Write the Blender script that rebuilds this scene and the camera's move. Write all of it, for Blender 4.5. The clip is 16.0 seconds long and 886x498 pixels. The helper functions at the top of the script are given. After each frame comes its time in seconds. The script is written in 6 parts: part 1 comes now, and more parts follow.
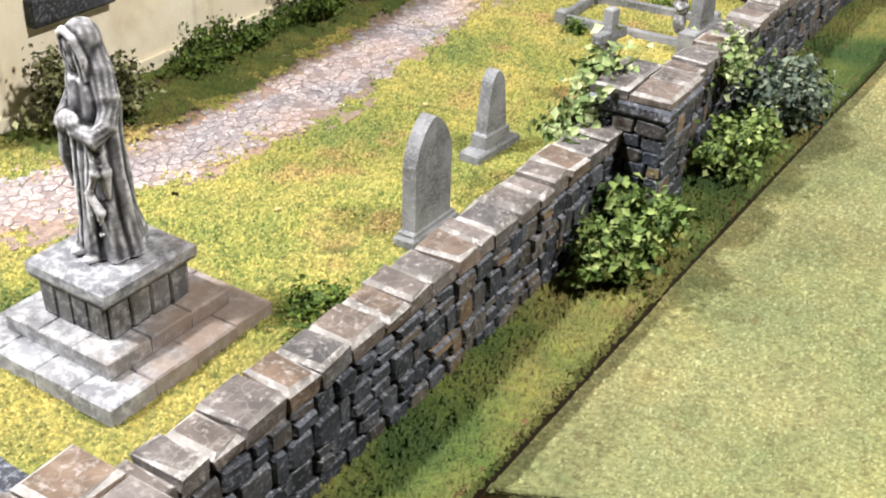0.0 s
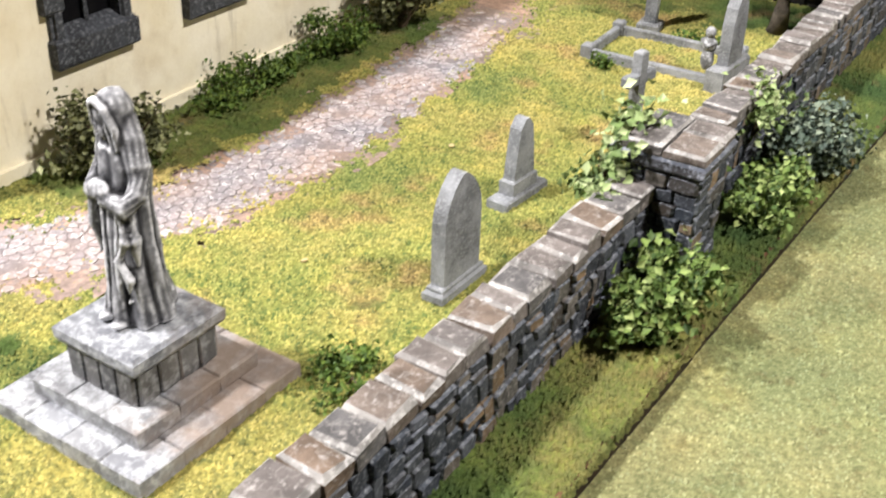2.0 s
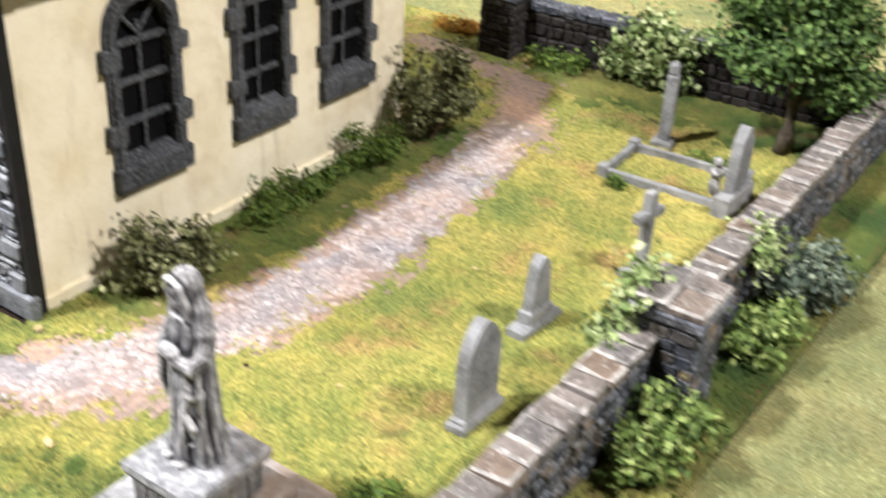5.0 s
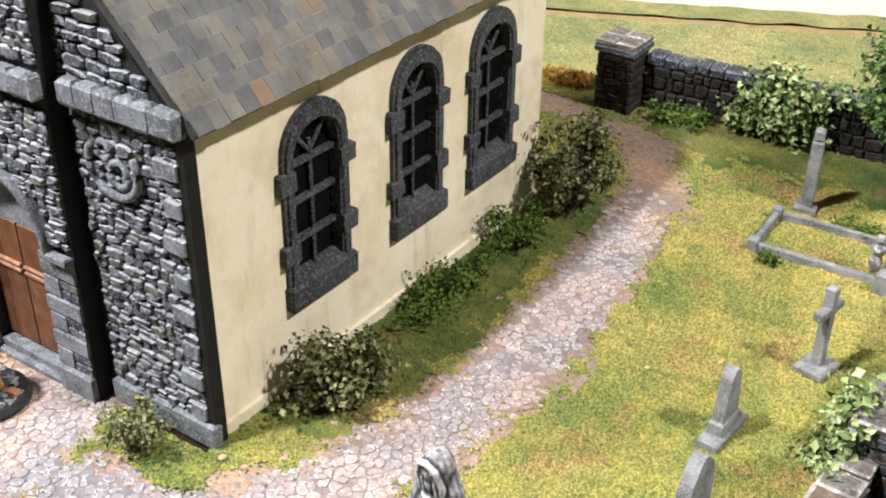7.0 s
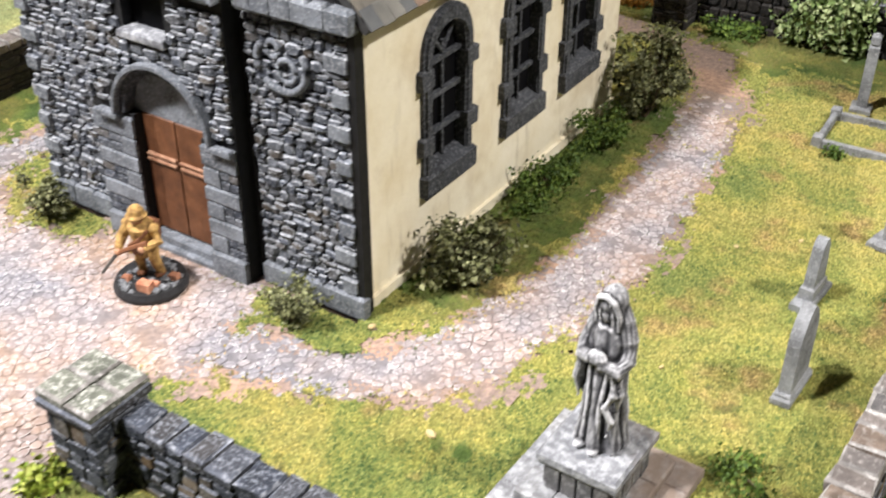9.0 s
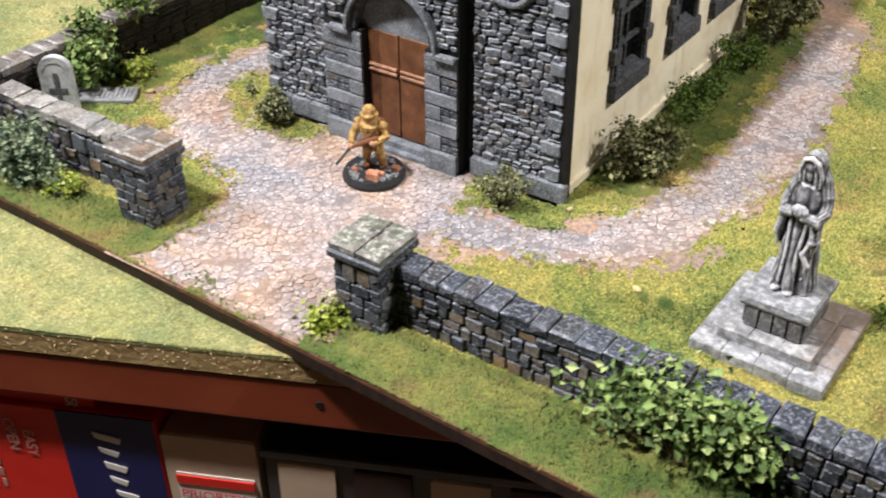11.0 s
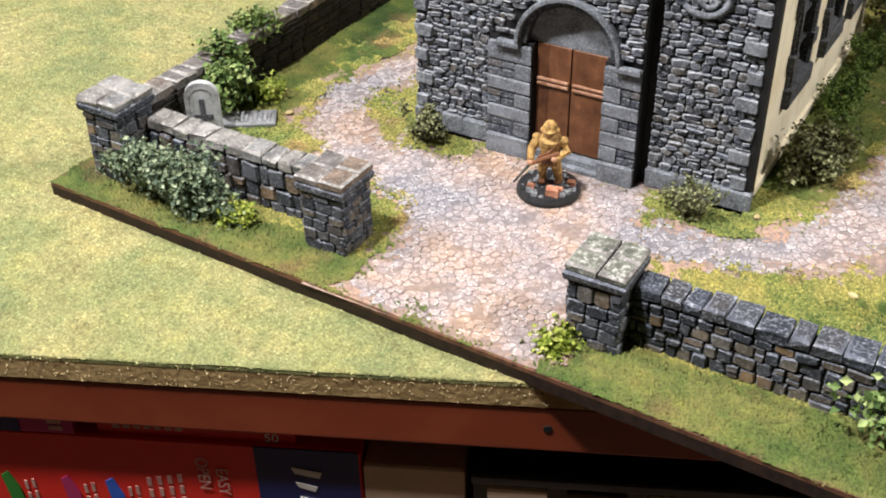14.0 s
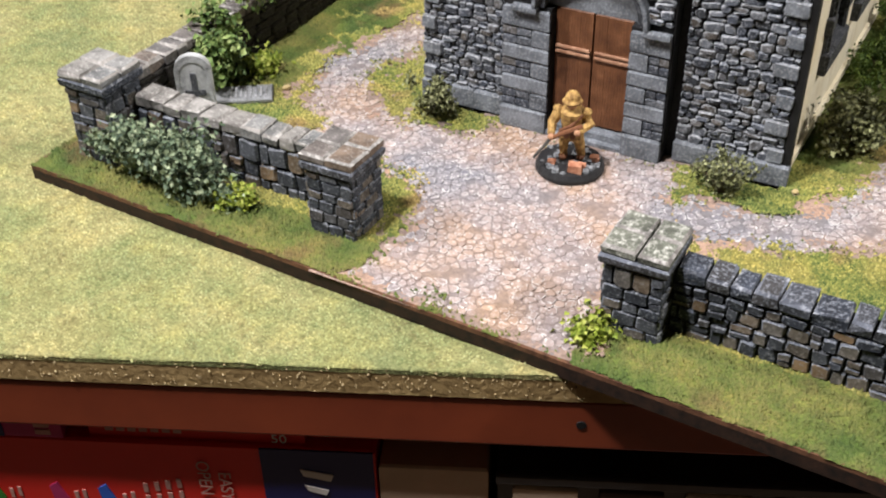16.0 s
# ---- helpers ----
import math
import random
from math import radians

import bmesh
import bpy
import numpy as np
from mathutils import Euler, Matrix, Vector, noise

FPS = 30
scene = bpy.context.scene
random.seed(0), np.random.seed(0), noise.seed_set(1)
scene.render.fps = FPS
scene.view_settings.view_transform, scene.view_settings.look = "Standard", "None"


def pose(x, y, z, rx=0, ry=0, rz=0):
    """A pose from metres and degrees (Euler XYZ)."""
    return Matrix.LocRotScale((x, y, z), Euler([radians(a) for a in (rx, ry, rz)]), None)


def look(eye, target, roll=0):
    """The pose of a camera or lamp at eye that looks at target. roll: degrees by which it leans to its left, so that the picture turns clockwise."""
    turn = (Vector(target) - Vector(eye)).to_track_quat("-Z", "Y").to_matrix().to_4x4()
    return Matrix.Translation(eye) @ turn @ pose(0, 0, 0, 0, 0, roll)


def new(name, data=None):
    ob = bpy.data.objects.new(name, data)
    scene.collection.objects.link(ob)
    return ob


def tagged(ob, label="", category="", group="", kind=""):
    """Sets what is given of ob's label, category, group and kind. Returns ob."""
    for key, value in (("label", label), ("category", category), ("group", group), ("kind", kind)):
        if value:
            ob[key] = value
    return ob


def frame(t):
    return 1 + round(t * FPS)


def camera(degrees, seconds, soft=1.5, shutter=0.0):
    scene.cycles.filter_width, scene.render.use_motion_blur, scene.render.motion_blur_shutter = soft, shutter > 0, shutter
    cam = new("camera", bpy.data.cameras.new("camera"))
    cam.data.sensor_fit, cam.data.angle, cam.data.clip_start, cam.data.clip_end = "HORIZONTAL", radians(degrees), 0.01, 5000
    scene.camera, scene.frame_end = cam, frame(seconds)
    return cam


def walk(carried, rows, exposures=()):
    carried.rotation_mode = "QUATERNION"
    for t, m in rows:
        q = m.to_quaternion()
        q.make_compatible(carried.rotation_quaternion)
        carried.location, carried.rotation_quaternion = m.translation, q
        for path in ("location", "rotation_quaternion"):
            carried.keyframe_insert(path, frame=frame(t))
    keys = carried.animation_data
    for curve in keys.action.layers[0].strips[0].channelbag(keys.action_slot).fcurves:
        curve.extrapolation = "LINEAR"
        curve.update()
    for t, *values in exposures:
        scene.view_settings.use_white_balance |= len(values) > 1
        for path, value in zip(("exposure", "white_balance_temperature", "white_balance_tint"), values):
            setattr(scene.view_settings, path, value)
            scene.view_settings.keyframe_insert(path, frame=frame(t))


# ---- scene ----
cam = camera(43.3, 16.0, 1.9, 0.5)
PATH = [
    (0, (-0.004, -0.027, 0.137), (-0.888, 1.442, -0.892), 1.8),
    (0.5, (-0.009, -0.029, 0.135), (-0.887, 1.434, -0.909), 1.9),
    (1, (-0.012, -0.027, 0.136), (-0.902, 1.427, -0.91), 1.9),
    (1.5, (-0.014, -0.027, 0.139), (-0.907, 1.426, -0.906), 1.8),
    (2, (-0.013, -0.021, 0.147), (-0.913, 1.435, -0.888), 1.8),
    (2.5, (-0.005, -0.012, 0.151), (-0.902, 1.452, -0.875), 1.8),
    (3, (0.006, -0.011, 0.156), (-0.868, 1.474, -0.86), 2.2),
    (3.5, (0.012, -0.012, 0.163), (-0.857, 1.489, -0.833), 2.4),
    (4, (0.016, -0.011, 0.164), (-0.84, 1.498, -0.83), 2.5),
    (4.5, (0.01, -0.021, 0.175), (-0.859, 1.48, -0.822), 2.7),
    (5, (-0.011, -0.032, 0.187), (-0.946, 1.427, -0.811), 3.3),
    (5.2, (-0.026, -0.032, 0.194), (-0.98, 1.415, -0.804), 2.7),
    (7.3, (-0.066, -0.039, 0.216), (-1.019, 1.384, -0.816), 0.5),
    (7.5, (-0.067, -0.043, 0.217), (-1.006, 1.386, -0.822), 0.7),
    (8, (-0.07, -0.049, 0.213), (-1.007, 1.362, -0.85), 0.0),
    (8.5, (-0.075, -0.071, 0.215), (-0.986, 1.333, -0.878), 0.4),
    (9, (-0.078, -0.096, 0.218), (-0.984, 1.301, -0.889), 0.2),
    (9.5, (-0.08, -0.121, 0.224), (-0.995, 1.251, -0.908), -0.1),
    (10, (-0.08, -0.139, 0.228), (-1.01, 1.207, -0.921), -0.3),
    (10.2, (-0.079, -0.15, 0.226), (-1.018, 1.191, -0.922), -0.3),
    (12.3, (-0.126, -0.217, 0.237), (-1.019, 1.143, -0.926), -0.6),
    (12.5, (-0.131, -0.22, 0.237), (-1.011, 1.149, -0.926), -0.3),
    (13, (-0.148, -0.226, 0.241), (-1.015, 1.15, -0.922), -0.3),
    (13.5, (-0.161, -0.224, 0.24), (-1.02, 1.158, -0.922), -0.7),
    (14, (-0.172, -0.228, 0.234), (-1.015, 1.168, -0.924), -1.0),
    (14.5, (-0.181, -0.223, 0.233), (-1.013, 1.18, -0.925), -1.6),
    (15, (-0.189, -0.22, 0.231), (-1.018, 1.186, -0.924), -1.9),
    (15.5, (-0.191, -0.222, 0.229), (-1.0, 1.189, -0.935), -1.5),
    (16, (-0.196, -0.213, 0.217), (-0.997, 1.184, -0.969), -1.1),
]
EXPOSURES = [(0.0, 0.1), (2.0, 0.12), (4.0, 0.2), (7.5, -0.08), (9.0, -0.04), (9.5, -0.26), (10.0, -0.28), (12.5, -0.28), (15.0, -0.28), (16.0, -0.44)]
walk(cam, [(t, look(eye, target, roll)) for t, eye, target, roll in PATH], EXPOSURES)

# ---- room light: three lamps over the table and dim warm surroundings ----
world = bpy.data.worlds.new("room_air")
scene.world = world
world.use_nodes = True
world.node_tree.nodes["Background"].inputs[0].default_value = (1.0, 0.93, 0.84, 1)
world.node_tree.nodes["Background"].inputs[1].default_value = 0.1


def area_lamp(name, eye, target, size, power, colour):
    data = bpy.data.lights.new(name, "AREA")
    data.shape, data.size, data.energy, data.color = "DISK", size, power, colour
    ob = new(name, data)
    ob.matrix_world = look(eye, target)
    return tagged(ob, kind="structure")


area_lamp("work_lamp", (-0.5, -0.3, 0.96), (-0.28, 0.2, 0.0), 0.07, 21.5, (1.0, 0.97, 0.965))
area_lamp("side_lamp", (-1.12, -0.42, 0.96), (-0.28, 0.2, 0.0), 0.09, 20.0, (1.0, 0.97, 0.96))
area_lamp("ceiling_lamp", (0.6, 0.3, 1.0), (-0.22, 0.2, 0.0), 0.06, 19.0, (1.0, 0.955, 0.91))

# ---- materials ----
S = 0.001  # plans below are in millimetres
rng = random.Random(7)


class Nodes:
    """Short hand for one material's node tree."""

    def __init__(self, name, rough=0.8, metal=0.0, spec=0.3):
        self.mat = bpy.data.materials.new(name)
        self.mat.use_nodes = True
        self.t = self.mat.node_tree
        self.b = self.t.nodes["Principled BSDF"]
        self.b.inputs["Roughness"].default_value = rough
        self.b.inputs["Metallic"].default_value = metal
        self.b.inputs["Specular IOR Level"].default_value = spec
        self.geo = self.t.nodes.new("ShaderNodeNewGeometry")

    def noise(self, scale, detail=3.0, rough=0.6, vec=None):
        n = self.t.nodes.new("ShaderNodeTexNoise")
        n.inputs["Scale"].default_value = scale
        n.inputs["Detail"].default_value = detail
        n.inputs["Roughness"].default_value = rough
        self.t.links.new(vec or self.geo.outputs["Position"], n.inputs["Vector"])
        return n.outputs["Fac"]

    def ramp(self, fac, stops):
        n = self.t.nodes.new("ShaderNodeValToRGB")
        e = n.color_ramp.elements
        while len(e) < len(stops):
            e.new(0.5)
        for k, (p, c) in zip(e, stops):
            k.position, k.color = p, (*c, 1)
        self.t.links.new(fac, n.inputs[0])
        return n.outputs[0]

    def mix(self, fac, a, b, mode="MIX"):
        n = self.t.nodes.new("ShaderNodeMix")
        n.data_type, n.blend_type = "RGBA", mode
        for sock, v in ((n.inputs[0], fac), (n.inputs[6], a), (n.inputs[7], b)):
            if isinstance(v, (int, float)):
                sock.default_value = v
            elif isinstance(v, tuple):
                sock.default_value = (*v, 1)
            else:
                self.t.links.new(v, sock)
        return n.outputs[2]

    def stretched(self, x, y, z):
        n = self.t.nodes.new("ShaderNodeVectorMath")
        n.operation = "MULTIPLY"
        n.inputs[1].default_value = (x, y, z)
        self.t.links.new(self.geo.outputs["Position"], n.inputs[0])
        return n.outputs[0]

    def random(self, island=False):
        if island:
            return self.geo.outputs["Random Per Island"]
        return self.t.nodes.new("ShaderNodeObjectInfo").outputs["Random"]

    def wave(self, scale, direction="Z", distort=3.0):
        n = self.t.nodes.new("ShaderNodeTexWave")
        n.bands_direction = direction
        n.inputs["Scale"].default_value = scale
        n.inputs["Distortion"].default_value = distort
        n.inputs["Detail"].default_value = 3
        self.t.links.new(self.geo.outputs["Position"], n.inputs["Vector"])
        return n.outputs["Fac"]

    def done(self, colour, bump=None, strength=0.4, dist=0.0004):
        if isinstance(colour, tuple):
            self.b.inputs["Base Color"].default_value = (*colour, 1)
        else:
            self.t.links.new(colour, self.b.inputs["Base Color"])
        if bump is not None:
            n = self.t.nodes.new("ShaderNodeBump")
            n.inputs["Strength"].default_value = strength
            n.inputs["Distance"].default_value = dist
            self.t.links.new(bump, n.inputs["Height"])
            self.t.links.new(n.outputs[0], self.b.inputs["Normal"])
        return self.mat


def stone_paint(name, tones, edge=None, island=False, fine=900, veins=False, low=0.5):
    """Dry-brushed model stone: tone by piece, blotches and paler grain."""
    n = Nodes(name, 0.78)
    step = 1.0 / max(1, len(tones) - 1)
    base = n.ramp(n.random(island), [(i * step, t) for i, t in enumerate(tones)])
    blot = n.ramp(n.noise(130, 4), [(0.35, (0.55, 0.55, 0.55)), (0.65, (1.25, 1.25, 1.25))])
    col = n.mix(1.0, base, blot, "MULTIPLY")
    g = n.noise(fine, 4, 0.7)
    hi = n.ramp(g, [(low, (0, 0, 0)), (low + 0.2, (0.85, 0.85, 0.85))])
    if edge:
        col = n.mix(hi, col, edge)
    if veins:
        line = n.ramp(n.noise(190, 3, 0.55), [(0.475, (0, 0, 0)), (0.5, (0.2, 0.2, 0.2)), (0.525, (0, 0, 0))])
        col = n.mix(line, col, edge)
    return n.done(col, g, 0.7, 0.0006)


def plain_paint(name, a, b, scale=250, rough=0.7, bump=0.3, spec=0.3, metal=0.0, dist=0.0004):
    n = Nodes(name, rough, metal, spec)
    f = n.noise(scale, 5, 0.65)
    col = n.ramp(f, [(0.32, a), (0.68, b)])
    return n.done(col, n.noise(scale * 4, 3), bump, dist)


STONE = stone_paint("blue_grey_stone", [(0.035, 0.042, 0.058), (0.065, 0.073, 0.093), (0.048, 0.054, 0.066), (0.115, 0.125, 0.145), (0.085, 0.07, 0.055)], (0.34, 0.355, 0.39))
WALL_EDGE = stone_paint("wall_stone_edge", [(0.06, 0.07, 0.088), (0.13, 0.142, 0.17), (0.09, 0.09, 0.095)], (0.4, 0.415, 0.45))
WALL_STONE = stone_paint("dark_blue_grey_wall_stone", [(0.022, 0.027, 0.038), (0.043, 0.048, 0.06), (0.03, 0.034, 0.043), (0.07, 0.076, 0.09), (0.055, 0.043, 0.033)], (0.25, 0.262, 0.29), low=0.53)
STONE_J = stone_paint("blue_grey_stone_upper", [(0.035, 0.042, 0.058), (0.065, 0.073, 0.093), (0.048, 0.054, 0.066), (0.115, 0.125, 0.145), (0.085, 0.07, 0.055)], (0.34, 0.355, 0.39), True)
STONE_EDGE = stone_paint("drybrushed_stone_edge", [(0.14, 0.155, 0.185), (0.3, 0.315, 0.345), (0.2, 0.21, 0.225)], (0.55, 0.56, 0.58))
STONE_EDGE_J = stone_paint("drybrushed_stone_edge_upper", [(0.14, 0.155, 0.185), (0.3, 0.315, 0.345), (0.2, 0.21, 0.225)], (0.55, 0.56, 0.58), True)
BROWN = stone_paint("brown_grey_stone", [(0.07, 0.062, 0.055), (0.12, 0.1, 0.08), (0.09, 0.085, 0.08), (0.2, 0.13, 0.07), (0.13, 0.12, 0.11)], (0.27, 0.25, 0.23))
# Near-black: the west wall's shade is in the colour; back wall shares it.
SHADED_DARKSTONE = stone_paint("shaded_dark_brown_stone", [(0.007, 0.006, 0.005), (0.016, 0.013, 0.011), (0.011, 0.011, 0.012), (0.025, 0.019, 0.015)], (0.055, 0.049, 0.044))
SHADED_DARKSTONE_EDGE = stone_paint("shaded_dark_stone_edge", [(0.016, 0.014, 0.013), (0.035, 0.032, 0.03)], (0.075, 0.07, 0.064))
CAP = stone_paint("coping_stone_paint", [(0.11, 0.092, 0.082), (0.14, 0.122, 0.115), (0.1, 0.096, 0.097), (0.16, 0.115, 0.085)], (0.42, 0.39, 0.37), fine=620, veins=True, low=0.55)
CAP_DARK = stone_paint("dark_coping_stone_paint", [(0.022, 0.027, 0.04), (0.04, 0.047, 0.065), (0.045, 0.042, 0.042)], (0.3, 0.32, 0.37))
CAP_DARK_EDGE = stone_paint("dark_coping_edge_paint", [(0.06, 0.068, 0.09), (0.12, 0.13, 0.16)], (0.45, 0.47, 0.52), fine=420)
CAP_GREY = stone_paint("weathered_grey_coping", [(0.17, 0.16, 0.15), (0.23, 0.22, 0.21), (0.14, 0.145, 0.15)], (0.5, 0.49, 0.47), fine=700, veins=True, low=0.54)
CAP_MOSS = stone_paint("green_grey_cap_stone", [(0.1, 0.105, 0.085), (0.16, 0.165, 0.135)], (0.6, 0.6, 0.55), fine=600, veins=True)
CAP_EDGE = stone_paint("coping_edge_paint", [(0.2, 0.185, 0.175), (0.3, 0.285, 0.27)], (0.6, 0.58, 0.56), fine=420)
EDGE_STRIP = plain_paint("rubbed_brown_rim", (0.05, 0.022, 0.012), (0.16, 0.075, 0.04), 260)
JOINT = plain_paint("black_wash_joint", (0.006, 0.006, 0.007), (0.02, 0.02, 0.022), 600)
# Real paint on the front panel's edge; stands for shade on the other parts.
BLACK = plain_paint("black_paint_and_shade", (0.004, 0.004, 0.004), (0.01, 0.01, 0.011), 300)
ASHLAR = stone_paint("grey_ashlar_paint", [(0.125, 0.138, 0.16), (0.175, 0.19, 0.215)], (0.38, 0.395, 0.42), fine=1000)
FRAME = stone_paint("slate_grey_window_stone", [(0.035, 0.038, 0.046), (0.055, 0.058, 0.066)], (0.2, 0.208, 0.225))
GRAVE = stone_paint("grey_headstone_paint", [(0.2, 0.21, 0.225), (0.25, 0.255, 0.265)], (0.38, 0.385, 0.39), fine=1500)
GRAVE_PALE = stone_paint("pale_headstone_paint", [(0.36, 0.375, 0.39), (0.4, 0.41, 0.42)], (0.55, 0.555, 0.56), fine=1500)
MARBLE = stone_paint("drybrushed_statue_paint", [(0.2, 0.2, 0.205), (0.22, 0.22, 0.225)], (0.62, 0.62, 0.63), fine=500)


def plinth_paint():
    """White-brushed grey slabs with a rust wash that has run over the north-east corner."""
    n = Nodes("pale_plinth_paint", 0.75)
    base_ = n.ramp(n.random(), [(0.0, (0.15, 0.155, 0.17)), (0.5, (0.25, 0.255, 0.27)), (1.0, (0.19, 0.19, 0.195))])
    col = n.mix(1.0, base_, n.ramp(n.noise(120, 4), [(0.35, (0.72, 0.72, 0.74)), (0.62, (1.18, 1.18, 1.18))]), "MULTIPLY")
    g = n.noise(330, 5, 0.7)
    col = n.mix(n.ramp(g, [(0.44, (0, 0, 0)), (0.72, (0.8, 0.8, 0.8))]), col, (0.62, 0.635, 0.66))
    dot = n.t.nodes.new("ShaderNodeVectorMath")
    dot.operation = "DOT_PRODUCT"
    dot.inputs[1].default_value = (9.0, 9.0, 0.0)
    n.t.links.new(n.geo.outputs["Position"], dot.inputs[0])
    run = n.t.nodes.new("ShaderNodeMath")
    n.t.links.new(dot.outputs["Value"], run.inputs[0])
    n.t.links.new(n.noise(60, 4, 0.7), run.inputs[1])
    col = n.mix(n.ramp(run.outputs[0], [(0.0, (0, 0, 0)), (0.3, (0.75, 0.75, 0.75))]), col, (0.2, 0.135, 0.09))
    return n.done(col, g, 0.6, 0.0006)


PLINTH = plinth_paint()
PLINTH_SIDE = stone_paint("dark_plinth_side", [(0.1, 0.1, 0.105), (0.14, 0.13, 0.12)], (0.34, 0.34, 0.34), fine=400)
GLASSY = plain_paint("unlit_inside_black", (0.003, 0.003, 0.004), (0.006, 0.006, 0.007), 200, 0.6, 0.05, 0.05)
WOOD_BOARD = plain_paint("varnished_red_brown_wood", (0.18, 0.034, 0.014), (0.24, 0.048, 0.018), 25, 0.5, 0.05)
KHAKI = plain_paint("ochre_khaki_paint", (0.13, 0.06, 0.018), (0.6, 0.38, 0.13), 420, 0.7, 0.7)
LEATHER = plain_paint("brown_leather_paint", (0.1, 0.04, 0.02), (0.2, 0.08, 0.035), 700, 0.6)
FLESH = plain_paint("flesh_paint", (0.4, 0.2, 0.11), (0.5, 0.28, 0.17), 600, 0.6)
GUN = plain_paint("gunmetal_paint", (0.03, 0.03, 0.032), (0.12, 0.11, 0.1), 500, 0.5)
BASE_RIM = plain_paint("black_base_rim", (0.012, 0.012, 0.013), (0.03, 0.03, 0.032), 400, 0.5)
RUBBLE = plain_paint("grey_rubble_paint", (0.05, 0.055, 0.06), (0.3, 0.31, 0.33), 900, 0.8, 0.8)
TERRACOTTA = plain_paint("terracotta_brick_paint", (0.3, 0.11, 0.06), (0.52, 0.27, 0.17), 500, 0.8)


def cream_wall():
    n = Nodes("cream_render_paint", 0.85, 0, 0.2)
    col = n.ramp(n.noise(45, 5, 0.6), [(0.3, (0.68, 0.59, 0.42)), (0.5, (0.77, 0.7, 0.54)), (0.7, (0.82, 0.76, 0.62))])
    stain = n.ramp(n.noise(22, 4, 0.7), [(0.52, (0, 0, 0)), (0.75, (0.6, 0.6, 0.6))])
    col = n.mix(stain, col, (0.42, 0.31, 0.18))
    drip = n.ramp(n.noise(1, 4, 0.7, n.stretched(150, 150, 22)), [(0.56, (0, 0, 0)), (0.72, (0.45, 0.45, 0.45))])
    col = n.mix(drip, col, (0.36, 0.3, 0.22))
    crack = n.ramp(n.noise(60, 8, 0.75), [(0.495, (0, 0, 0)), (0.5, (0.22, 0.22, 0.22)), (0.505, (0, 0, 0))])
    col = n.mix(crack, col, (0.3, 0.22, 0.13))
    return n.done(col, n.noise(500, 4, 0.7), 0.35, 0.0005)


def grass_paint(name, dark, mid, light, dry, island=True, big=20, greyed=None):
    """Flock in patches; the last argument adds a greyer band lying east of the churchyard."""
    n = Nodes(name, 0.9, 0, 0.15)
    patch = n.noise(big, 4, 0.6)
    col = n.ramp(patch, [(0.36, dark), (0.46, mid), (0.58, light)])
    col = n.mix(1.0, col, n.ramp(n.noise(85, 4, 0.7), [(0.3, (0.72, 0.8, 0.78)), (0.5, (1.0, 1.0, 1.0)), (0.7, (1.25, 1.16, 1.05))]), "MULTIPLY")
    col = n.mix(n.ramp(n.noise(38, 3), [(0.56, (0, 0, 0)), (0.68, (0.75, 0.75, 0.75))]), col, dry)
    # Band colour: greyer grass, lowered further for the dimmer light on that side.
    if greyed:
        sep = n.t.nodes.new("ShaderNodeSeparateXYZ")
        n.t.links.new(n.geo.outputs["Position"], sep.inputs[0])
        wob = n.t.nodes.new("ShaderNodeMath")
        wob.operation = "MULTIPLY_ADD"
        wob.inputs[1].default_value = 0.16
        n.t.links.new(n.noise(9, 4, 0.6), wob.inputs[0])
        n.t.links.new(sep.outputs[0], wob.inputs[2])
        band = n.ramp(wob.outputs[0], [(0.0, (0.0, 0.0, 0.0)), (0.02, (0.62, 0.62, 0.62)), (0.05, (0.45, 0.45, 0.45)), (0.09, (0.0, 0.0, 0.0))])
        col = n.mix(band, col, greyed)
        col = n.mix(n.ramp(n.noise(240, 3, 0.6), [(0.56, (0, 0, 0)), (0.7, (0.5, 0.5, 0.5))]), col, (0.13, 0.105, 0.05))
    if island:
        v = n.ramp(n.random(True), [(0.0, (0.74, 0.77, 0.77)), (0.3, (0.9, 0.92, 0.92)), (0.9, (1.07, 1.04, 1.01)), (1.0, (1.14, 1.1, 1.06))])
    else:
        v = n.ramp(n.noise(900, 4, 0.7), [(0.3, (0.4, 0.4, 0.35)), (0.7, (1.25, 1.2, 1.1))])
    return n.done(n.mix(1.0, col, v, "MULTIPLY"), n.noise(1200, 3), 0.8, 0.0008)


CREAM = cream_wall()
TURF = grass_paint("churchyard_turf", (0.145, 0.18, 0.055), (0.21, 0.23, 0.066), (0.29, 0.27, 0.085), (0.28, 0.19, 0.085), False)
VERGE = grass_paint("verge_turf", (0.05, 0.09, 0.03), (0.1, 0.15, 0.04), (0.18, 0.2, 0.06), (0.18, 0.12, 0.06), False)
VERGE_FLOCK = grass_paint("verge_flock", (0.052, 0.09, 0.03), (0.1, 0.135, 0.04), (0.185, 0.18, 0.06), (0.17, 0.11, 0.055))
FLOCK = grass_paint("churchyard_flock", (0.22, 0.25, 0.08), (0.32, 0.312, 0.092), (0.42, 0.365, 0.12), (0.42, 0.285, 0.125))
MAT_TURF = grass_paint("mat_turf", (0.21, 0.235, 0.115), (0.255, 0.272, 0.125), (0.325, 0.312, 0.155), (0.25, 0.248, 0.115), False, 16, (0.155, 0.18, 0.095))
MAT_FLOCK = grass_paint("mat_flock", (0.275, 0.305, 0.15), (0.335, 0.355, 0.165), (0.44, 0.42, 0.21), (0.33, 0.325, 0.155), True, 16, (0.2, 0.225, 0.125))


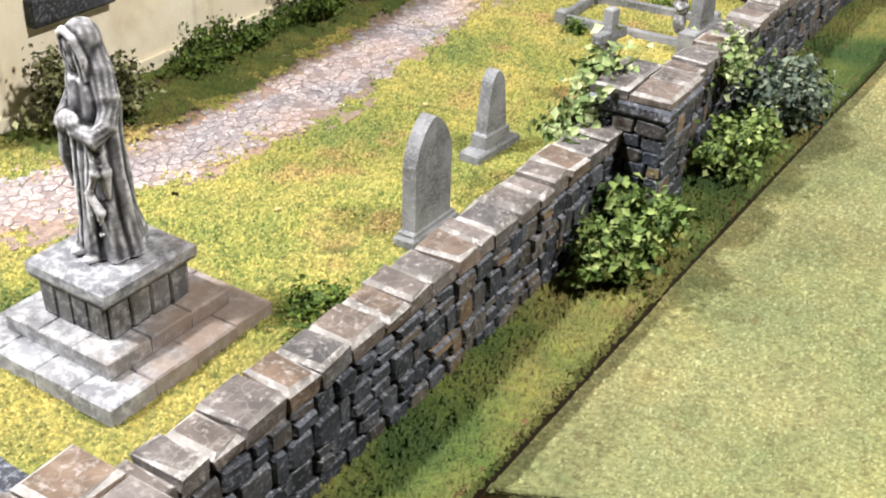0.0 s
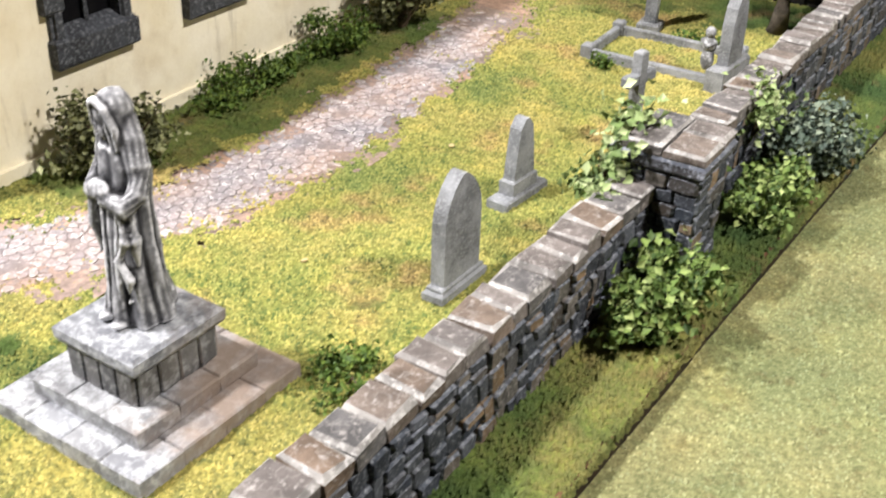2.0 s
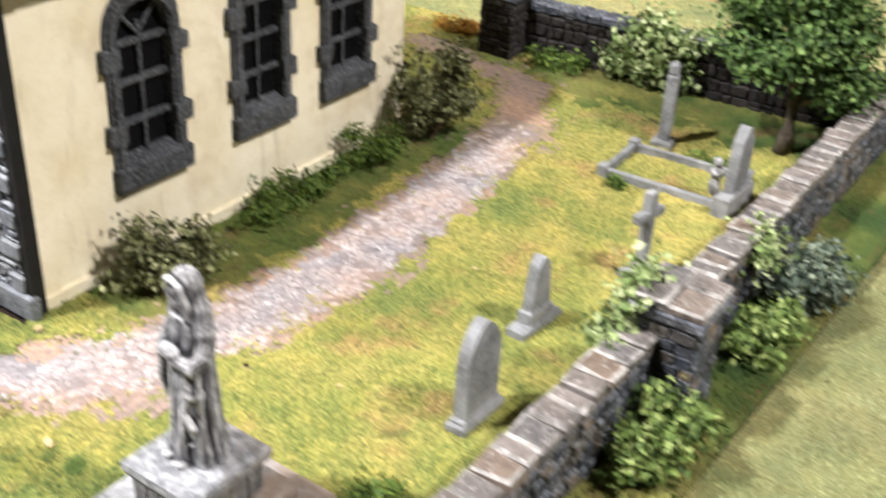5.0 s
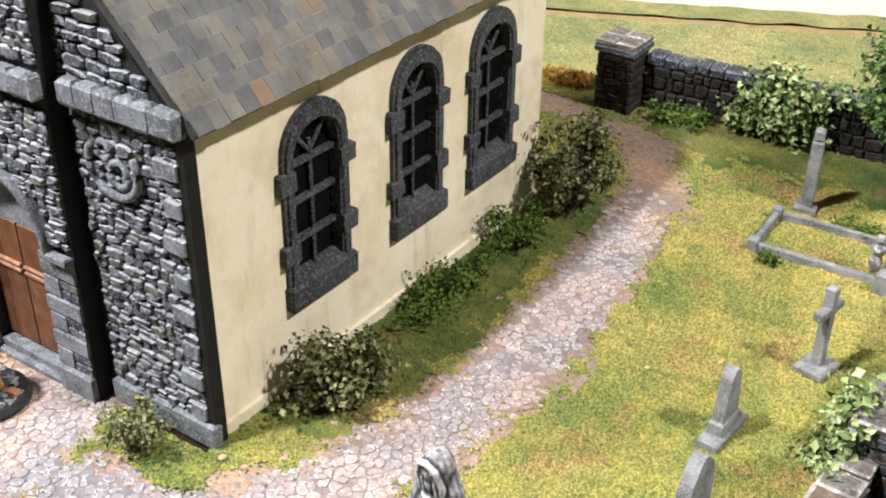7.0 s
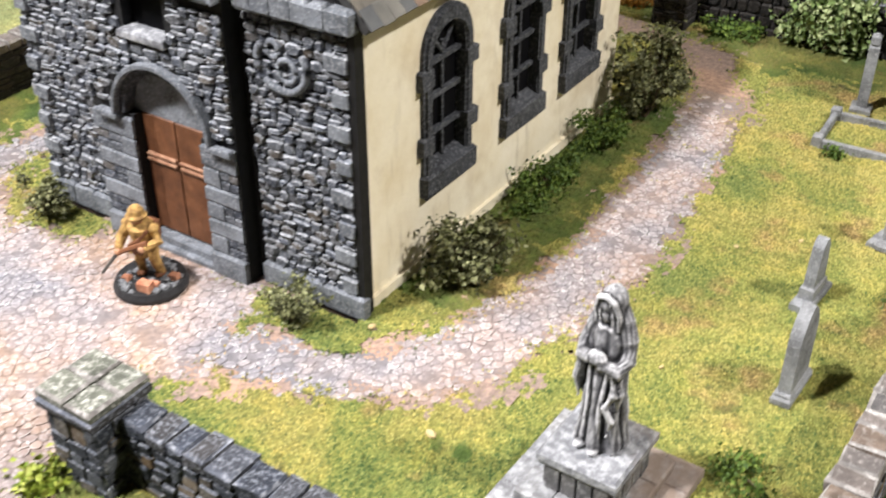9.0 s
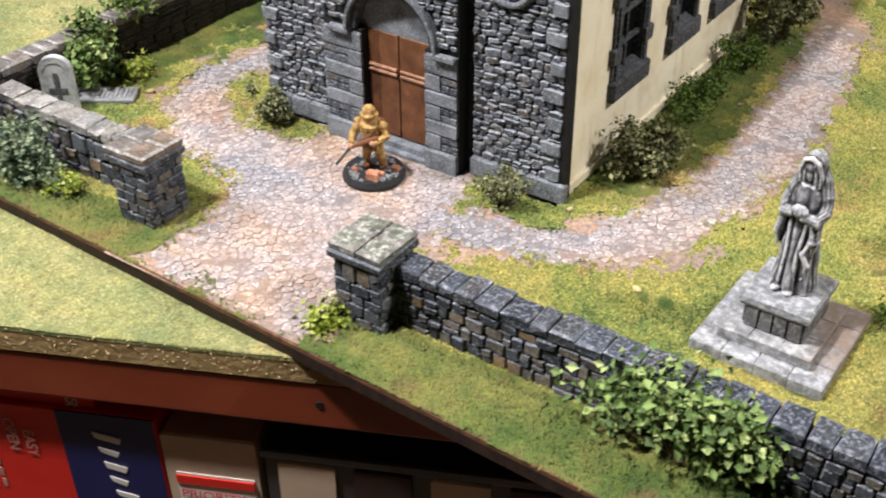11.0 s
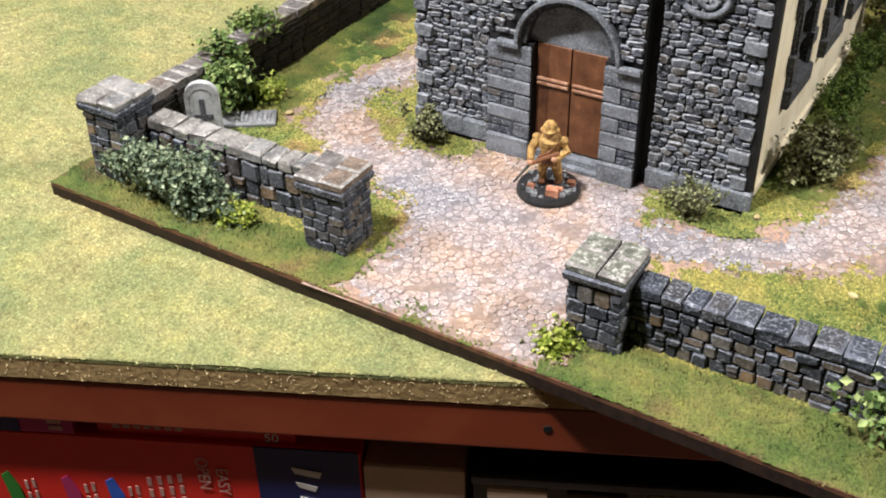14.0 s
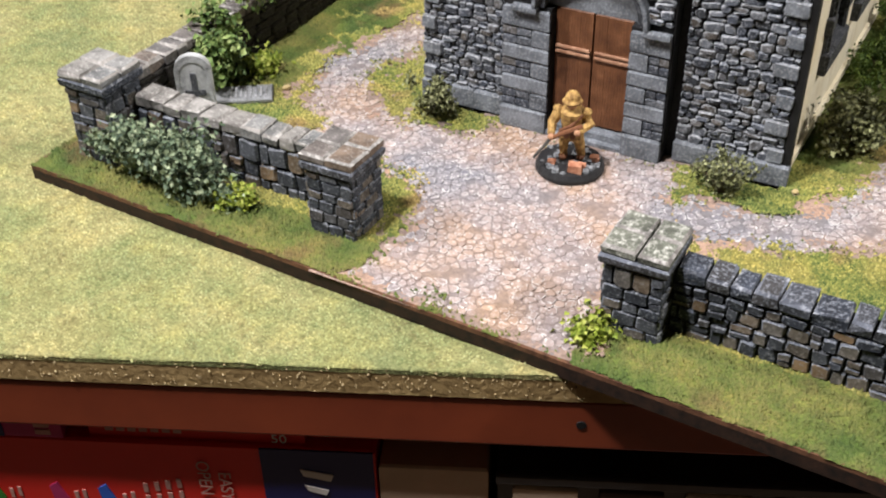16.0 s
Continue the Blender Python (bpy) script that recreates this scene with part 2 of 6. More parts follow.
OCHRE = grass_paint("ochre_flock", (0.22, 0.1, 0.02), (0.36, 0.19, 0.04), (0.42, 0.26, 0.06), (0.2, 0.1, 0.03))


def leaf_paint(name, tones, rough=0.6):
    n = Nodes(name, rough, 0, 0.3)
    step = 1.0 / (len(tones) - 1)
    col = n.ramp(n.random(True), [(i * step, t) for i, t in enumerate(tones)])
    return n.done(col, n.noise(900, 2), 0.2)


IVY = leaf_paint("ivy_leaves", [(0.03, 0.06, 0.014), (0.08, 0.13, 0.028), (0.15, 0.215, 0.05), (0.3, 0.36, 0.13)])
PALE_IVY = leaf_paint("pale_ivy_leaves", [(0.06, 0.1, 0.03), (0.16, 0.23, 0.075), (0.3, 0.37, 0.16), (0.48, 0.54, 0.3)])
MID_IVY = leaf_paint("fresh_ivy_leaves", [(0.035, 0.065, 0.018), (0.09, 0.15, 0.04), (0.18, 0.26, 0.075), (0.36, 0.43, 0.17)])
OLIVE = leaf_paint("dry_olive_leaves", [(0.03, 0.032, 0.014), (0.08, 0.085, 0.033), (0.16, 0.17, 0.07), (0.36, 0.37, 0.2)])
SILVER = leaf_paint("silver_green_leaves", [(0.035, 0.055, 0.036), (0.085, 0.125, 0.075), (0.17, 0.22, 0.13), (0.35, 0.4, 0.26)])
DARK_SILVER = leaf_paint("dark_grey_green_leaves", [(0.02, 0.032, 0.024), (0.05, 0.075, 0.055), (0.11, 0.145, 0.105), (0.26, 0.3, 0.22)])
WEED = leaf_paint("yellow_green_leaves", [(0.12, 0.18, 0.02), (0.26, 0.32, 0.04), (0.46, 0.48, 0.12)])
DARKLEAF = leaf_paint("dark_green_leaves", [(0.015, 0.035, 0.008), (0.04, 0.085, 0.018), (0.08, 0.15, 0.035), (0.16, 0.24, 0.07)])
MOSS = leaf_paint("mossy_green_foam", [(0.03, 0.06, 0.01), (0.075, 0.13, 0.02), (0.15, 0.21, 0.035)])
TWIG = plain_paint("brown_twig", (0.05, 0.035, 0.022), (0.12, 0.085, 0.05), 500)
BARK = plain_paint("grey_brown_bark", (0.05, 0.042, 0.035), (0.16, 0.13, 0.1), 350, 0.9, 0.8)


def dirt_paint():
    n = Nodes("pinkish_dirt_wash", 0.8, 0, 0.3)
    col = n.ramp(n.noise(18, 4, 0.6), [(0.36, (0.2, 0.155, 0.138)), (0.5, (0.265, 0.19, 0.158)), (0.64, (0.345, 0.225, 0.165))])
    col = n.mix(1.0, col, n.ramp(n.noise(420, 5, 0.75), [(0.3, (0.55, 0.55, 0.55)), (0.5, (1.0, 1.0, 1.0)), (0.7, (1.6, 1.55, 1.5))]), "MULTIPLY")
    return n.done(col, n.noise(700, 4), 0.5, 0.0006)


def path_wash(n, k=1.0):
    """Blue-grey stone colour with soft lilac and sandy washes."""
    wash = n.noise(15, 4, 0.6)
    return n.ramp(wash, [(0.34, (0.27 * k, 0.275 * k, 0.32 * k)), (0.43, (0.37 * k, 0.335 * k, 0.35 * k)), (0.52, (0.47 * k, 0.375 * k, 0.35 * k)), (0.62, (0.56 * k, 0.385 * k, 0.28 * k))])


def cobble_paint(name, island):
    n = Nodes(name, 0.48, 0, 0.5)
    v = n.ramp(n.random(island), [(0, (0.8, 0.8, 0.83)), (1, (1.12, 1.1, 1.08))])
    g = n.noise(800, 4, 0.7)
    col = n.mix(1.0, path_wash(n, 0.72), v, "MULTIPLY")
    col = n.mix(n.ramp(g, [(0.52, (0, 0, 0)), (0.7, (0.75, 0.75, 0.75))]), col, (0.72, 0.69, 0.68))
    return n.done(col, g, 0.6, 0.0006)


def joint_wash():
    n = Nodes("path_joint_wash", 0.7, 0, 0.4)
    g = n.noise(500, 4, 0.7)
    col = n.mix(1.0, path_wash(n, 0.48), n.ramp(g, [(0.3, (0.7, 0.7, 0.7)), (0.7, (1.3, 1.3, 1.3))]), "MULTIPLY")
    return n.done(col, g, 0.5, 0.0005)


def rim_paint():
    n = Nodes("drybrushed_cobble_rim", 0.4, 0, 0.5)
    brush = n.ramp(n.noise(200, 4, 0.7), [(0.48, (0, 0, 0)), (0.66, (0.85, 0.85, 0.85))])
    return n.done(n.mix(brush, path_wash(n, 0.6), (0.84, 0.82, 0.82)), n.noise(900, 3), 0.4, 0.0004)


DIRT, PATH_JOINT = dirt_paint(), joint_wash()
COBBLE, COBBLE_J = cobble_paint("cobble_top", False), cobble_paint("cobble_top_joined", True)
COBBLE_RIM = rim_paint()


def door_wood():
    n = Nodes("red_brown_door_wood", 0.55, 0, 0.35)
    col = n.ramp(n.noise(140, 5, 0.7), [(0.3, (0.075, 0.028, 0.012)), (0.55, (0.14, 0.056, 0.024)), (0.75, (0.23, 0.1, 0.048))])
    return n.done(col, n.wave(300, "X", 6), 0.3, 0.0003)


def slate_paint(island):
    n = Nodes("weathered_slate", 0.7, 0, 0.35)
    col = n.ramp(n.random(island), [(0.0, (0.075, 0.079, 0.084)), (0.35, (0.108, 0.112, 0.117)), (0.75, (0.138, 0.132, 0.117)), (0.95, (0.138, 0.118, 0.097)), (1.0, (0.21, 0.125, 0.08))])
    blot = n.ramp(n.noise(90, 4), [(0.3, (0.7, 0.7, 0.7)), (0.7, (1.25, 1.22, 1.15))])
    return n.done(n.mix(1.0, col, blot, "MULTIPLY"), n.noise(900, 4), 0.6, 0.0005)


RAIL_WOOD = plain_paint("pale_rubbed_wood", (0.22, 0.1, 0.055), (0.42, 0.24, 0.15), 300)
DOOR, SLATE, SLATE_J = door_wood(), slate_paint(False), slate_paint(True)
CARD_RED = plain_paint("red_carton", (0.68, 0.024, 0.016), (0.75, 0.03, 0.02), 30, 0.5, 0.03)
CARD_BLUE = plain_paint("navy_carton_print", (0.012, 0.015, 0.09), (0.016, 0.02, 0.11), 30, 0.5, 0.03)
CARD_WHITE = plain_paint("white_print", (0.7, 0.66, 0.62), (0.78, 0.74, 0.7), 60, 0.6, 0.03)
CARD_BUFF = plain_paint("buff_cardboard", (0.55, 0.4, 0.28), (0.62, 0.47, 0.34), 60, 0.8, 0.1)
CARD_GREEN = plain_paint("green_print", (0.03, 0.2, 0.03), (0.05, 0.26, 0.04), 60, 0.6, 0.03)
CARD_SKY = plain_paint("bright_blue_print", (0.03, 0.1, 0.5), (0.04, 0.13, 0.55), 60, 0.6, 0.03)
CARD_PINK = plain_paint("magenta_print", (0.4, 0.03, 0.12), (0.46, 0.04, 0.15), 60, 0.6, 0.03)
PLASTIC = plain_paint("smoky_plastic_tub", (0.02, 0.02, 0.022), (0.06, 0.055, 0.055), 20, 0.3, 0.02)
SHELF = plain_paint("dark_shelf_board", (0.03, 0.015, 0.01), (0.05, 0.025, 0.016), 20, 0.7, 0.05)
SAND = plain_paint("sandy_foam_edge", (0.42, 0.32, 0.16), (0.58, 0.46, 0.24), 160, 0.8, 0.7, dist=0.0008)
EDGE_SAND = plain_paint("brown_foam_edge", (0.27, 0.18, 0.075), (0.44, 0.31, 0.14), 90, 0.8, 0.7, dist=0.0008)
GRIT = plain_paint("pale_grit", (0.22, 0.16, 0.075), (0.36, 0.28, 0.15), 300, 0.5, 0.3)
WHITE_BOARD = plain_paint("white_board", (0.78, 0.75, 0.69), (0.84, 0.81, 0.76), 20, 0.8, 0.03)
PLASTER = plain_paint("dim_room_wall", (0.2, 0.18, 0.15), (0.26, 0.23, 0.19), 4, 0.9, 0.05)
FLOORING = plain_paint("brown_floor", (0.12, 0.08, 0.05), (0.18, 0.12, 0.08), 6, 0.6, 0.05)


# ---- mesh helpers ----
class M:
    """Vertices and faces in millimetres; at() shifts what follows."""

    def __init__(self):
        self.v, self.f, self.m, self.smooth = [], [], [], False

    def add(self, verts, faces, mat=0):
        k = len(self.v)
        self.v += [tuple(p) for p in verts]
        self.f += [tuple(i + k for i in f) for f in faces]
        self.m += [mat] * len(faces)
        return self

    def box(self, x0, x1, y0, y1, z0, z1, mat=0, jit=0.0, taper=0.0):
        r = lambda: rng.uniform(-jit, jit)
        vs = []
        for z in (z0, z1):
            t = taper if z == z1 else 0
            vs += [(x0 + t + r(), y0 + t + r(), z + r()), (x1 - t + r(), y0 + t + r(), z + r()), (x1 - t + r(), y1 - t + r(), z + r()), (x0 + t + r(), y1 - t + r(), z + r())]
        return self.add(vs, [(3, 2, 1, 0), (4, 5, 6, 7), (0, 1, 5, 4), (1, 2, 6, 5), (2, 3, 7, 6), (3, 0, 4, 7)], mat)

    def block(self, x0, x1, y0, y1, z0, z1, c=0.6, mat=0, edge=0, jit=0.15):
        """A box with chipped, bevelled top edges."""
        r = lambda: rng.uniform(-jit, jit)
        ring = lambda d, z: [(x0 + d + r(), y0 + d + r(), z + r()), (x1 - d + r(), y0 + d + r(), z + r()), (x1 - d + r(), y1 - d + r(), z + r()), (x0 + d + r(), y1 - d + r(), z + r())]
        vs = ring(c * 0.6, z0) + ring(0, z0 + c) + ring(0, z1 - c) + ring(c, z1)
        fs, ms = [(3, 2, 1, 0), (12, 13, 14, 15)], [mat, mat]
        for a in (0, 4, 8):
            for i in range(4):
                fs.append((a + i, a + (i + 1) % 4, a + 4 + (i + 1) % 4, a + 4 + i))
                ms.append(edge if a == 8 else mat)
        self.add(vs, fs)
        self.m[-len(ms):] = ms
        return self

    def rings(self, rows, mat=0, cap=True):
        n = len(rows[0])
        vs = [p for r in rows for p in r]
        fs = [(a * n + i, a * n + (i + 1) % n, (a + 1) * n + (i + 1) % n, (a + 1) * n + i) for a in range(len(rows) - 1) for i in range(n)]
        if cap:
            fs += [tuple(reversed(range(n))), tuple(range((len(rows) - 1) * n, len(rows) * n))]
        return self.add(vs, fs, mat)

    def tube(self, pts, radii, n=8, mat=0):
        rows = []
        for i, p in enumerate(pts):
            a, b = Vector(pts[max(0, i - 1)]), Vector(pts[min(len(pts) - 1, i + 1)])
            q = (b - a).to_track_quat("Z", "Y")
            rows.append([Vector(p) + q @ Vector((radii[i] * math.cos(2 * math.pi * k / n), radii[i] * math.sin(2 * math.pi * k / n), 0)) for k in range(n)])
        return self.rings(rows, mat)

    def blob(self, c, r, n=10, mat=0, squash=None):
        rows = []
        for j in range(1, n):
            a = math.pi * j / n
            rows.append([(c[0] + r[0] * math.sin(a) * math.cos(2 * math.pi * k / n), c[1] + r[1] * math.sin(a) * math.sin(2 * math.pi * k / n), c[2] - r[2] * math.cos(a)) for k in range(n)])
        return self.rings(rows, mat)

    def prism(self, poly, axis, a, b, mat=0):
        """A closed polygon (pairs) drawn out along an axis from a to b."""
        def p(u, v, w):
            return {"x": (w, u, v), "y": (u, w, v), "z": (u, v, w)}[axis]
        n = len(poly)
        vs = [p(u, v, a) for u, v in poly] + [p(u, v, b) for u, v in poly]
        fs = [tuple(range(n)), tuple(reversed(range(n, 2 * n)))] + [(i, i + n, (i + 1) % n + n, (i + 1) % n) for i in range(n)]
        return self.add(vs, fs, mat)

    def mesh(self, name, mats, smooth=False, fix=True):
        me = bpy.data.meshes.new(name)
        me.from_pydata([(x * S, y * S, z * S) for x, y, z in self.v], [], self.f)
        for k in mats:
            me.materials.append(k)
        me.polygons.foreach_set("material_index", self.m)
        if smooth:
            me.polygons.foreach_set("use_smooth", [True] * len(self.f))
        if fix:
            bm = bmesh.new()
            bm.from_mesh(me)
            bmesh.ops.recalc_face_normals(bm, faces=bm.faces)
            bm.to_mesh(me)
            bm.free()
        return me


def part(name, m, mats, parent=None, label="", smooth=False, at=None, fix=True):
    me = m.mesh(name, mats if isinstance(mats, (list, tuple)) else [mats], smooth, fix)
    ob = new(name, me)
    if parent:
        ob.parent = parent
    if at:
        ob.location = [c * S for c in at]
    return tagged(ob, label)


def root(name, at, label, category, group="", turn=0.0):
    ob = new(name)
    ob.empty_display_size = 0.01
    ob.location = [c * S for c in at]
    ob.rotation_euler[2] = radians(turn)
    return tagged(ob, label, category, group)


def child(name, me, parent, loc, rot=(0, 0, 0), scale=(1, 1, 1)):
    ob = new(name, me)
    ob.parent = parent
    ob.location = [c * S for c in loc]
    ob.rotation_euler = rot
    ob.scale = scale
    return ob


def unit_stones(mats, count=12, inset=0.14, jit=0.06, depth=1.0, chop=(0.14, 0.34)):
    """Alike rough stones, 1 mm cubes with knocked-off corners, lying against y = 0 and facing -y."""
    out = []
    for _ in range(count):
        r = lambda k=1.0: rng.uniform(-jit, jit) * k
        ring = []
        for sx, sz in ((-1, -1), (1, -1), (1, 1), (-1, 1)):
            c, d = rng.uniform(*chop), rng.uniform(*chop)
            pts = [(sx * (0.5 - c), sz * 0.5), (sx * 0.5, sz * (0.5 - d))]
            ring += pts if sx * sz < 0 else pts[::-1]
        ring = [(x + r(), z + r()) for x, z in ring]
        tilt = r(3)
        rows = [[(x, 0, z) for x, z in ring], [(x * 0.98, -0.5 * depth, z * 0.97) for x, z in ring],
                [(x * (1 - 2 * inset) + r(), -depth + tilt * z + r(1.5), z * (1 - 2.2 * inset) + r()) for x, z in ring]]
        m = M().rings(rows, 0, False)
        m.f.append(tuple(range(16, 24)))
        m.m.append(0)
        for i in range(8, 16):
            x, _, z = m.v[8 + i - 8]
            m.m[i] = 1 if z > 0.1 or rng.random() < 0.2 else 0
        out.append(m.mesh("stone", mats))
    return out


def rubble(length, height, hs, ls, split=0.3):
    """Irregular coursed rubble: rows of (u, v, width, height) filling a rectangle."""
    out, z = [], 0.0
    while z < height - 0.3 * hs[0]:
        h = min(rng.uniform(*hs), height - z)
        if height - z - h < hs[0] * 0.6:
            h = height - z
        x = -rng.uniform(0, ls[0])
        while x < length:
            w = rng.uniform(*ls) * (1.25 if rng.random() < 0.15 else 1.0)
            a, b = max(0, x), min(length, x + w)
            if length - b < ls[0] * 0.4:
                b = length
            if b - a > 0.8:
                k = rng.uniform(-0.12, 0.12) * h
                if rng.random() < split and h > hs[0] * 1.05:
                    c = h * rng.uniform(0.4, 0.6)
                    out += [(a, z, b - a, c), (a, z + c, b - a, h - c)]
                else:
                    out.append((a, z + (k if z > 0.1 else 0) * 0.3, b - a, h))
            x += w
            if b == length:
                break
        z += h
    return out


def lay_stones(parent, rows, place, meshes, gap=0.35, depth=(0.9, 1.6), keep=lambda u, v, w, h: True, limit=300, upper=None):
    """Stones as children up to a limit, lowest first; the rest joined in one mesh of the paints in upper."""
    rest, made = M(), 0
    for u, v, w, h in rows:
        if not keep(u, v, w, h):
            continue
        loc, turn = place(u + w / 2, v + h / 2)
        d = rng.uniform(*depth)
        me_, tip, size = rng.choice(meshes), radians(rng.uniform(-9, 9)), (max(0.5, w - gap), d, max(0.5, h - gap))
        loc = (loc[0], loc[1], loc[2] + rng.uniform(-0.2, 0.2))
        if made < limit:
            child("stone", me_, parent, loc, (0, tip, turn), size)
            made += 1
            continue
        q = Euler((0, tip, turn)).to_matrix()
        k = len(rest.v)
        rest.v += [tuple(Vector(loc) + q @ Vector((p.co.x / S * size[0], p.co.y / S * size[1], p.co.z / S * size[2]))) for p in me_.vertices]
        rest.f += [tuple(k + i for i in p.vertices) for p in me_.polygons]
        rest.m += [p.material_index for p in me_.polygons]
    if rest.f:
        tagged(part("upper_rubble", rest, upper, parent, "", False, None, False), kind="stuff")


# ---- the table, its mat and what closes the room ----
TU, TV = Vector((math.cos(radians(24.9)), math.sin(radians(24.9)), 0)), Vector((-math.sin(radians(24.9)), math.cos(radians(24.9)), 0))
TABLE_AT, TABLE_TURN = (-292, 8, 0), 24.9


def grid_sheet(name, xs, ys, zf, keep, mats, parent=None):
    """A fine sheet of quads; keep and zf work on arrays of x and y in millimetres."""
    X, Y = np.meshgrid(xs, ys, indexing="ij")
    Z = zf(X, Y)
    n, m = X.shape
    idx = np.arange(n * m).reshape(n, m)
    quads = np.stack([idx[:-1, :-1], idx[1:, :-1], idx[1:, 1:], idx[:-1, 1:]], -1).reshape(-1, 4)
    cx, cy = (X[:-1, :-1] + X[1:, 1:]).ravel() / 2, (Y[:-1, :-1] + Y[1:, 1:]).ravel() / 2
    quads = quads[keep(cx, cy)]
    used, inv = np.unique(quads, return_inverse=True)
    pts = np.stack([X.ravel(), Y.ravel(), Z.ravel()], -1)[used] * S
    return raw_mesh(name, pts, inv.reshape(-1, 4), mats, parent, True)


def raw_mesh(name, pts, faces, mats, parent=None, smooth=False):
    me = bpy.data.meshes.new(name)
    k = faces.shape[1]
    me.vertices.add(len(pts))
    me.vertices.foreach_set("co", np.ascontiguousarray(pts, dtype=np.float32).ravel())
    me.loops.add(faces.size)
    me.loops.foreach_set("vertex_index", np.ascontiguousarray(faces, dtype=np.int32).ravel())
    me.polygons.add(len(faces))
    me.polygons.foreach_set("loop_start", np.arange(0, faces.size, k, dtype=np.int32))
    me.update(calc_edges=True)
    if smooth:
        me.polygons.foreach_set("use_smooth", [True] * len(faces))
    for a in mats:
        me.materials.append(a)
    ob = new(name, me)
    if parent:
        ob.parent = parent
    return ob


def waves(X, Y, seed, scale, n=9):
    """Smooth random relief, about -1 to 1."""
    r = np.random.RandomState(seed)
    out = np.zeros_like(X, dtype=float)
    for _ in range(n):
        a, k, p = r.uniform(0, 2 * np.pi), r.uniform(0.5, 1.6) / scale, r.uniform(0, 6.28)
        out += np.sin((X * np.cos(a) + Y * np.sin(a)) * k * 2 * np.pi + p)
    return out / math.sqrt(n)


def crumbs(name, count, where, zf, size, mats, seed, parent=None, upright=0.9):
    """Loose flock: many tiny four-sided crumbs, one island each."""
    r = np.random.RandomState(seed)
    x, y = where(r, count)
    n = len(x)
    s = r.uniform(*size, n)[:, None, None]
    base = np.array([[1, 0, -0.3], [-0.5, 0.87, -0.3], [-0.5, -0.87, -0.3], [0, 0, upright]])
    a = r.uniform(0, 6.28, n)
    c, d = np.cos(a), np.sin(a)
    R = np.zeros((n, 3, 3))
    R[:, 0, 0], R[:, 0, 1], R[:, 1, 0], R[:, 1, 1], R[:, 2, 2] = c, -d, d, c, 1
    P = np.einsum("nij,kj->nki", R, base) + r.uniform(-0.35, 0.35, (n, 4, 3))
    P = P * s + np.stack([x, y, zf(x, y)], -1)[:, None]
    F = (np.arange(n) * 4)[:, None, None] + np.array([[0, 1, 3], [1, 2, 3], [2, 0, 3]])
    return raw_mesh(name, P.reshape(-1, 3) * S, F.reshape(-1, 3), mats, parent)


table = root("table", TABLE_AT, "red-brown varnished wooden table with a thick square edge", "table")
tm = M()
tm.block(-900, 900, 0.8, 900, -36.6, -16.2, 1.2, 0, 0, 0)
part("tabletop", tm, WOOD_BOARD, table)
# Black plug in place of the hole's shaded inside.
part("screw_hole", M().tube([(14, 1.1, -26), (14, 0.45, -26)], [1.7, 1.5], 14), BLACK, table, "round screw hole in the table edge, drawn as a black plug")
table.rotation_euler[2] = radians(TABLE_TURN)

MAT_Z = -6.0
mat_zf = lambda X, Y: MAT_Z + 0.35 * waves(X, Y, 3, 60) + 0.25 * waves(X, Y, 4, 9)
mat = root("grass_mat_board", TABLE_AT, "pale flocked grass gaming board with a gritty sandy edge", "gaming board")
mat.rotation_euler[2] = radians(TABLE_TURN)
mm = M()
mm.box(-900, 900, 0.2, 506, -16, -7.7)
part("board_core", mm, EDGE_SAND, mat, "sandy gritty edge of the board")
part("turf_lip", M().block(-900, 900, 0.1, 2.0, -7.9, -5.6, 0.3, 0, 0, 0.05), MAT_TURF, mat, "frayed pale lip of turf")
ms = grid_sheet("turf", np.arange(-700, 700.1, 2.5), np.arange(0, 507.1, 2.5), mat_zf, lambda x, y: x == x, [MAT_TURF], mat)


def mat_spots(r, n):
    return r.uniform(-330, 560, n), r.uniform(0, 505, n) ** 1.0


mf = tagged(crumbs("flock", 170000, mat_spots, mat_zf, (0.3, 0.75), [MAT_FLOCK], 21, mat), kind="stuff")

er = np.random.RandomState(5)
grit = crumbs("grit", 1300, lambda r, n: (r.uniform(-420, 320, n), r.uniform(0.0, 0.4, n)), lambda x, y: er.uniform(-15.6, -6.2, len(x)), (0.15, 0.5), [GRIT], 22, mat)
tagged(grit, kind="stuff")
strip = root("far_mat_board", TABLE_AT, "second flocked grass board butted behind the first", "gaming board")
strip.rotation_euler[2] = radians(TABLE_TURN)
part("board_core", M().box(-900, 900, 512, 536, -16, -5.5), SAND, strip)
grid_sheet("turf", np.arange(-700, 700.1, 5), np.arange(511, 537.1, 3), lambda X, Y: -4 + 0.5 * waves(X, Y, 8, 30), lambda x, y: x == x, [MAT_TURF], strip)



def ochre_spots(r, n):
    """A dry ochre patch of flock on the board beyond the north-east corner."""
    x, y = r.uniform(-60, 60, n), r.uniform(310, 500, n)
    k = np.hypot((x - 5) / 50, (y - 405) / 85) + 0.25 * waves(x, y, 31, 30) + 0.3 * r.uniform(0, 1, n) < 1.0
    p = [Vector((a - TABLE_AT[0], b - TABLE_AT[1], 0)) for a, b in zip(x[k], y[k])]
    return np.array([v.dot(TU) for v in p]), np.array([v.dot(TV) for v in p])


tagged(crumbs("dry_flock", 26000, ochre_spots, lambda x, y: mat_zf(x, y) + 0.15, (0.3, 0.8), [OCHRE], 29, mat), kind="stuff")

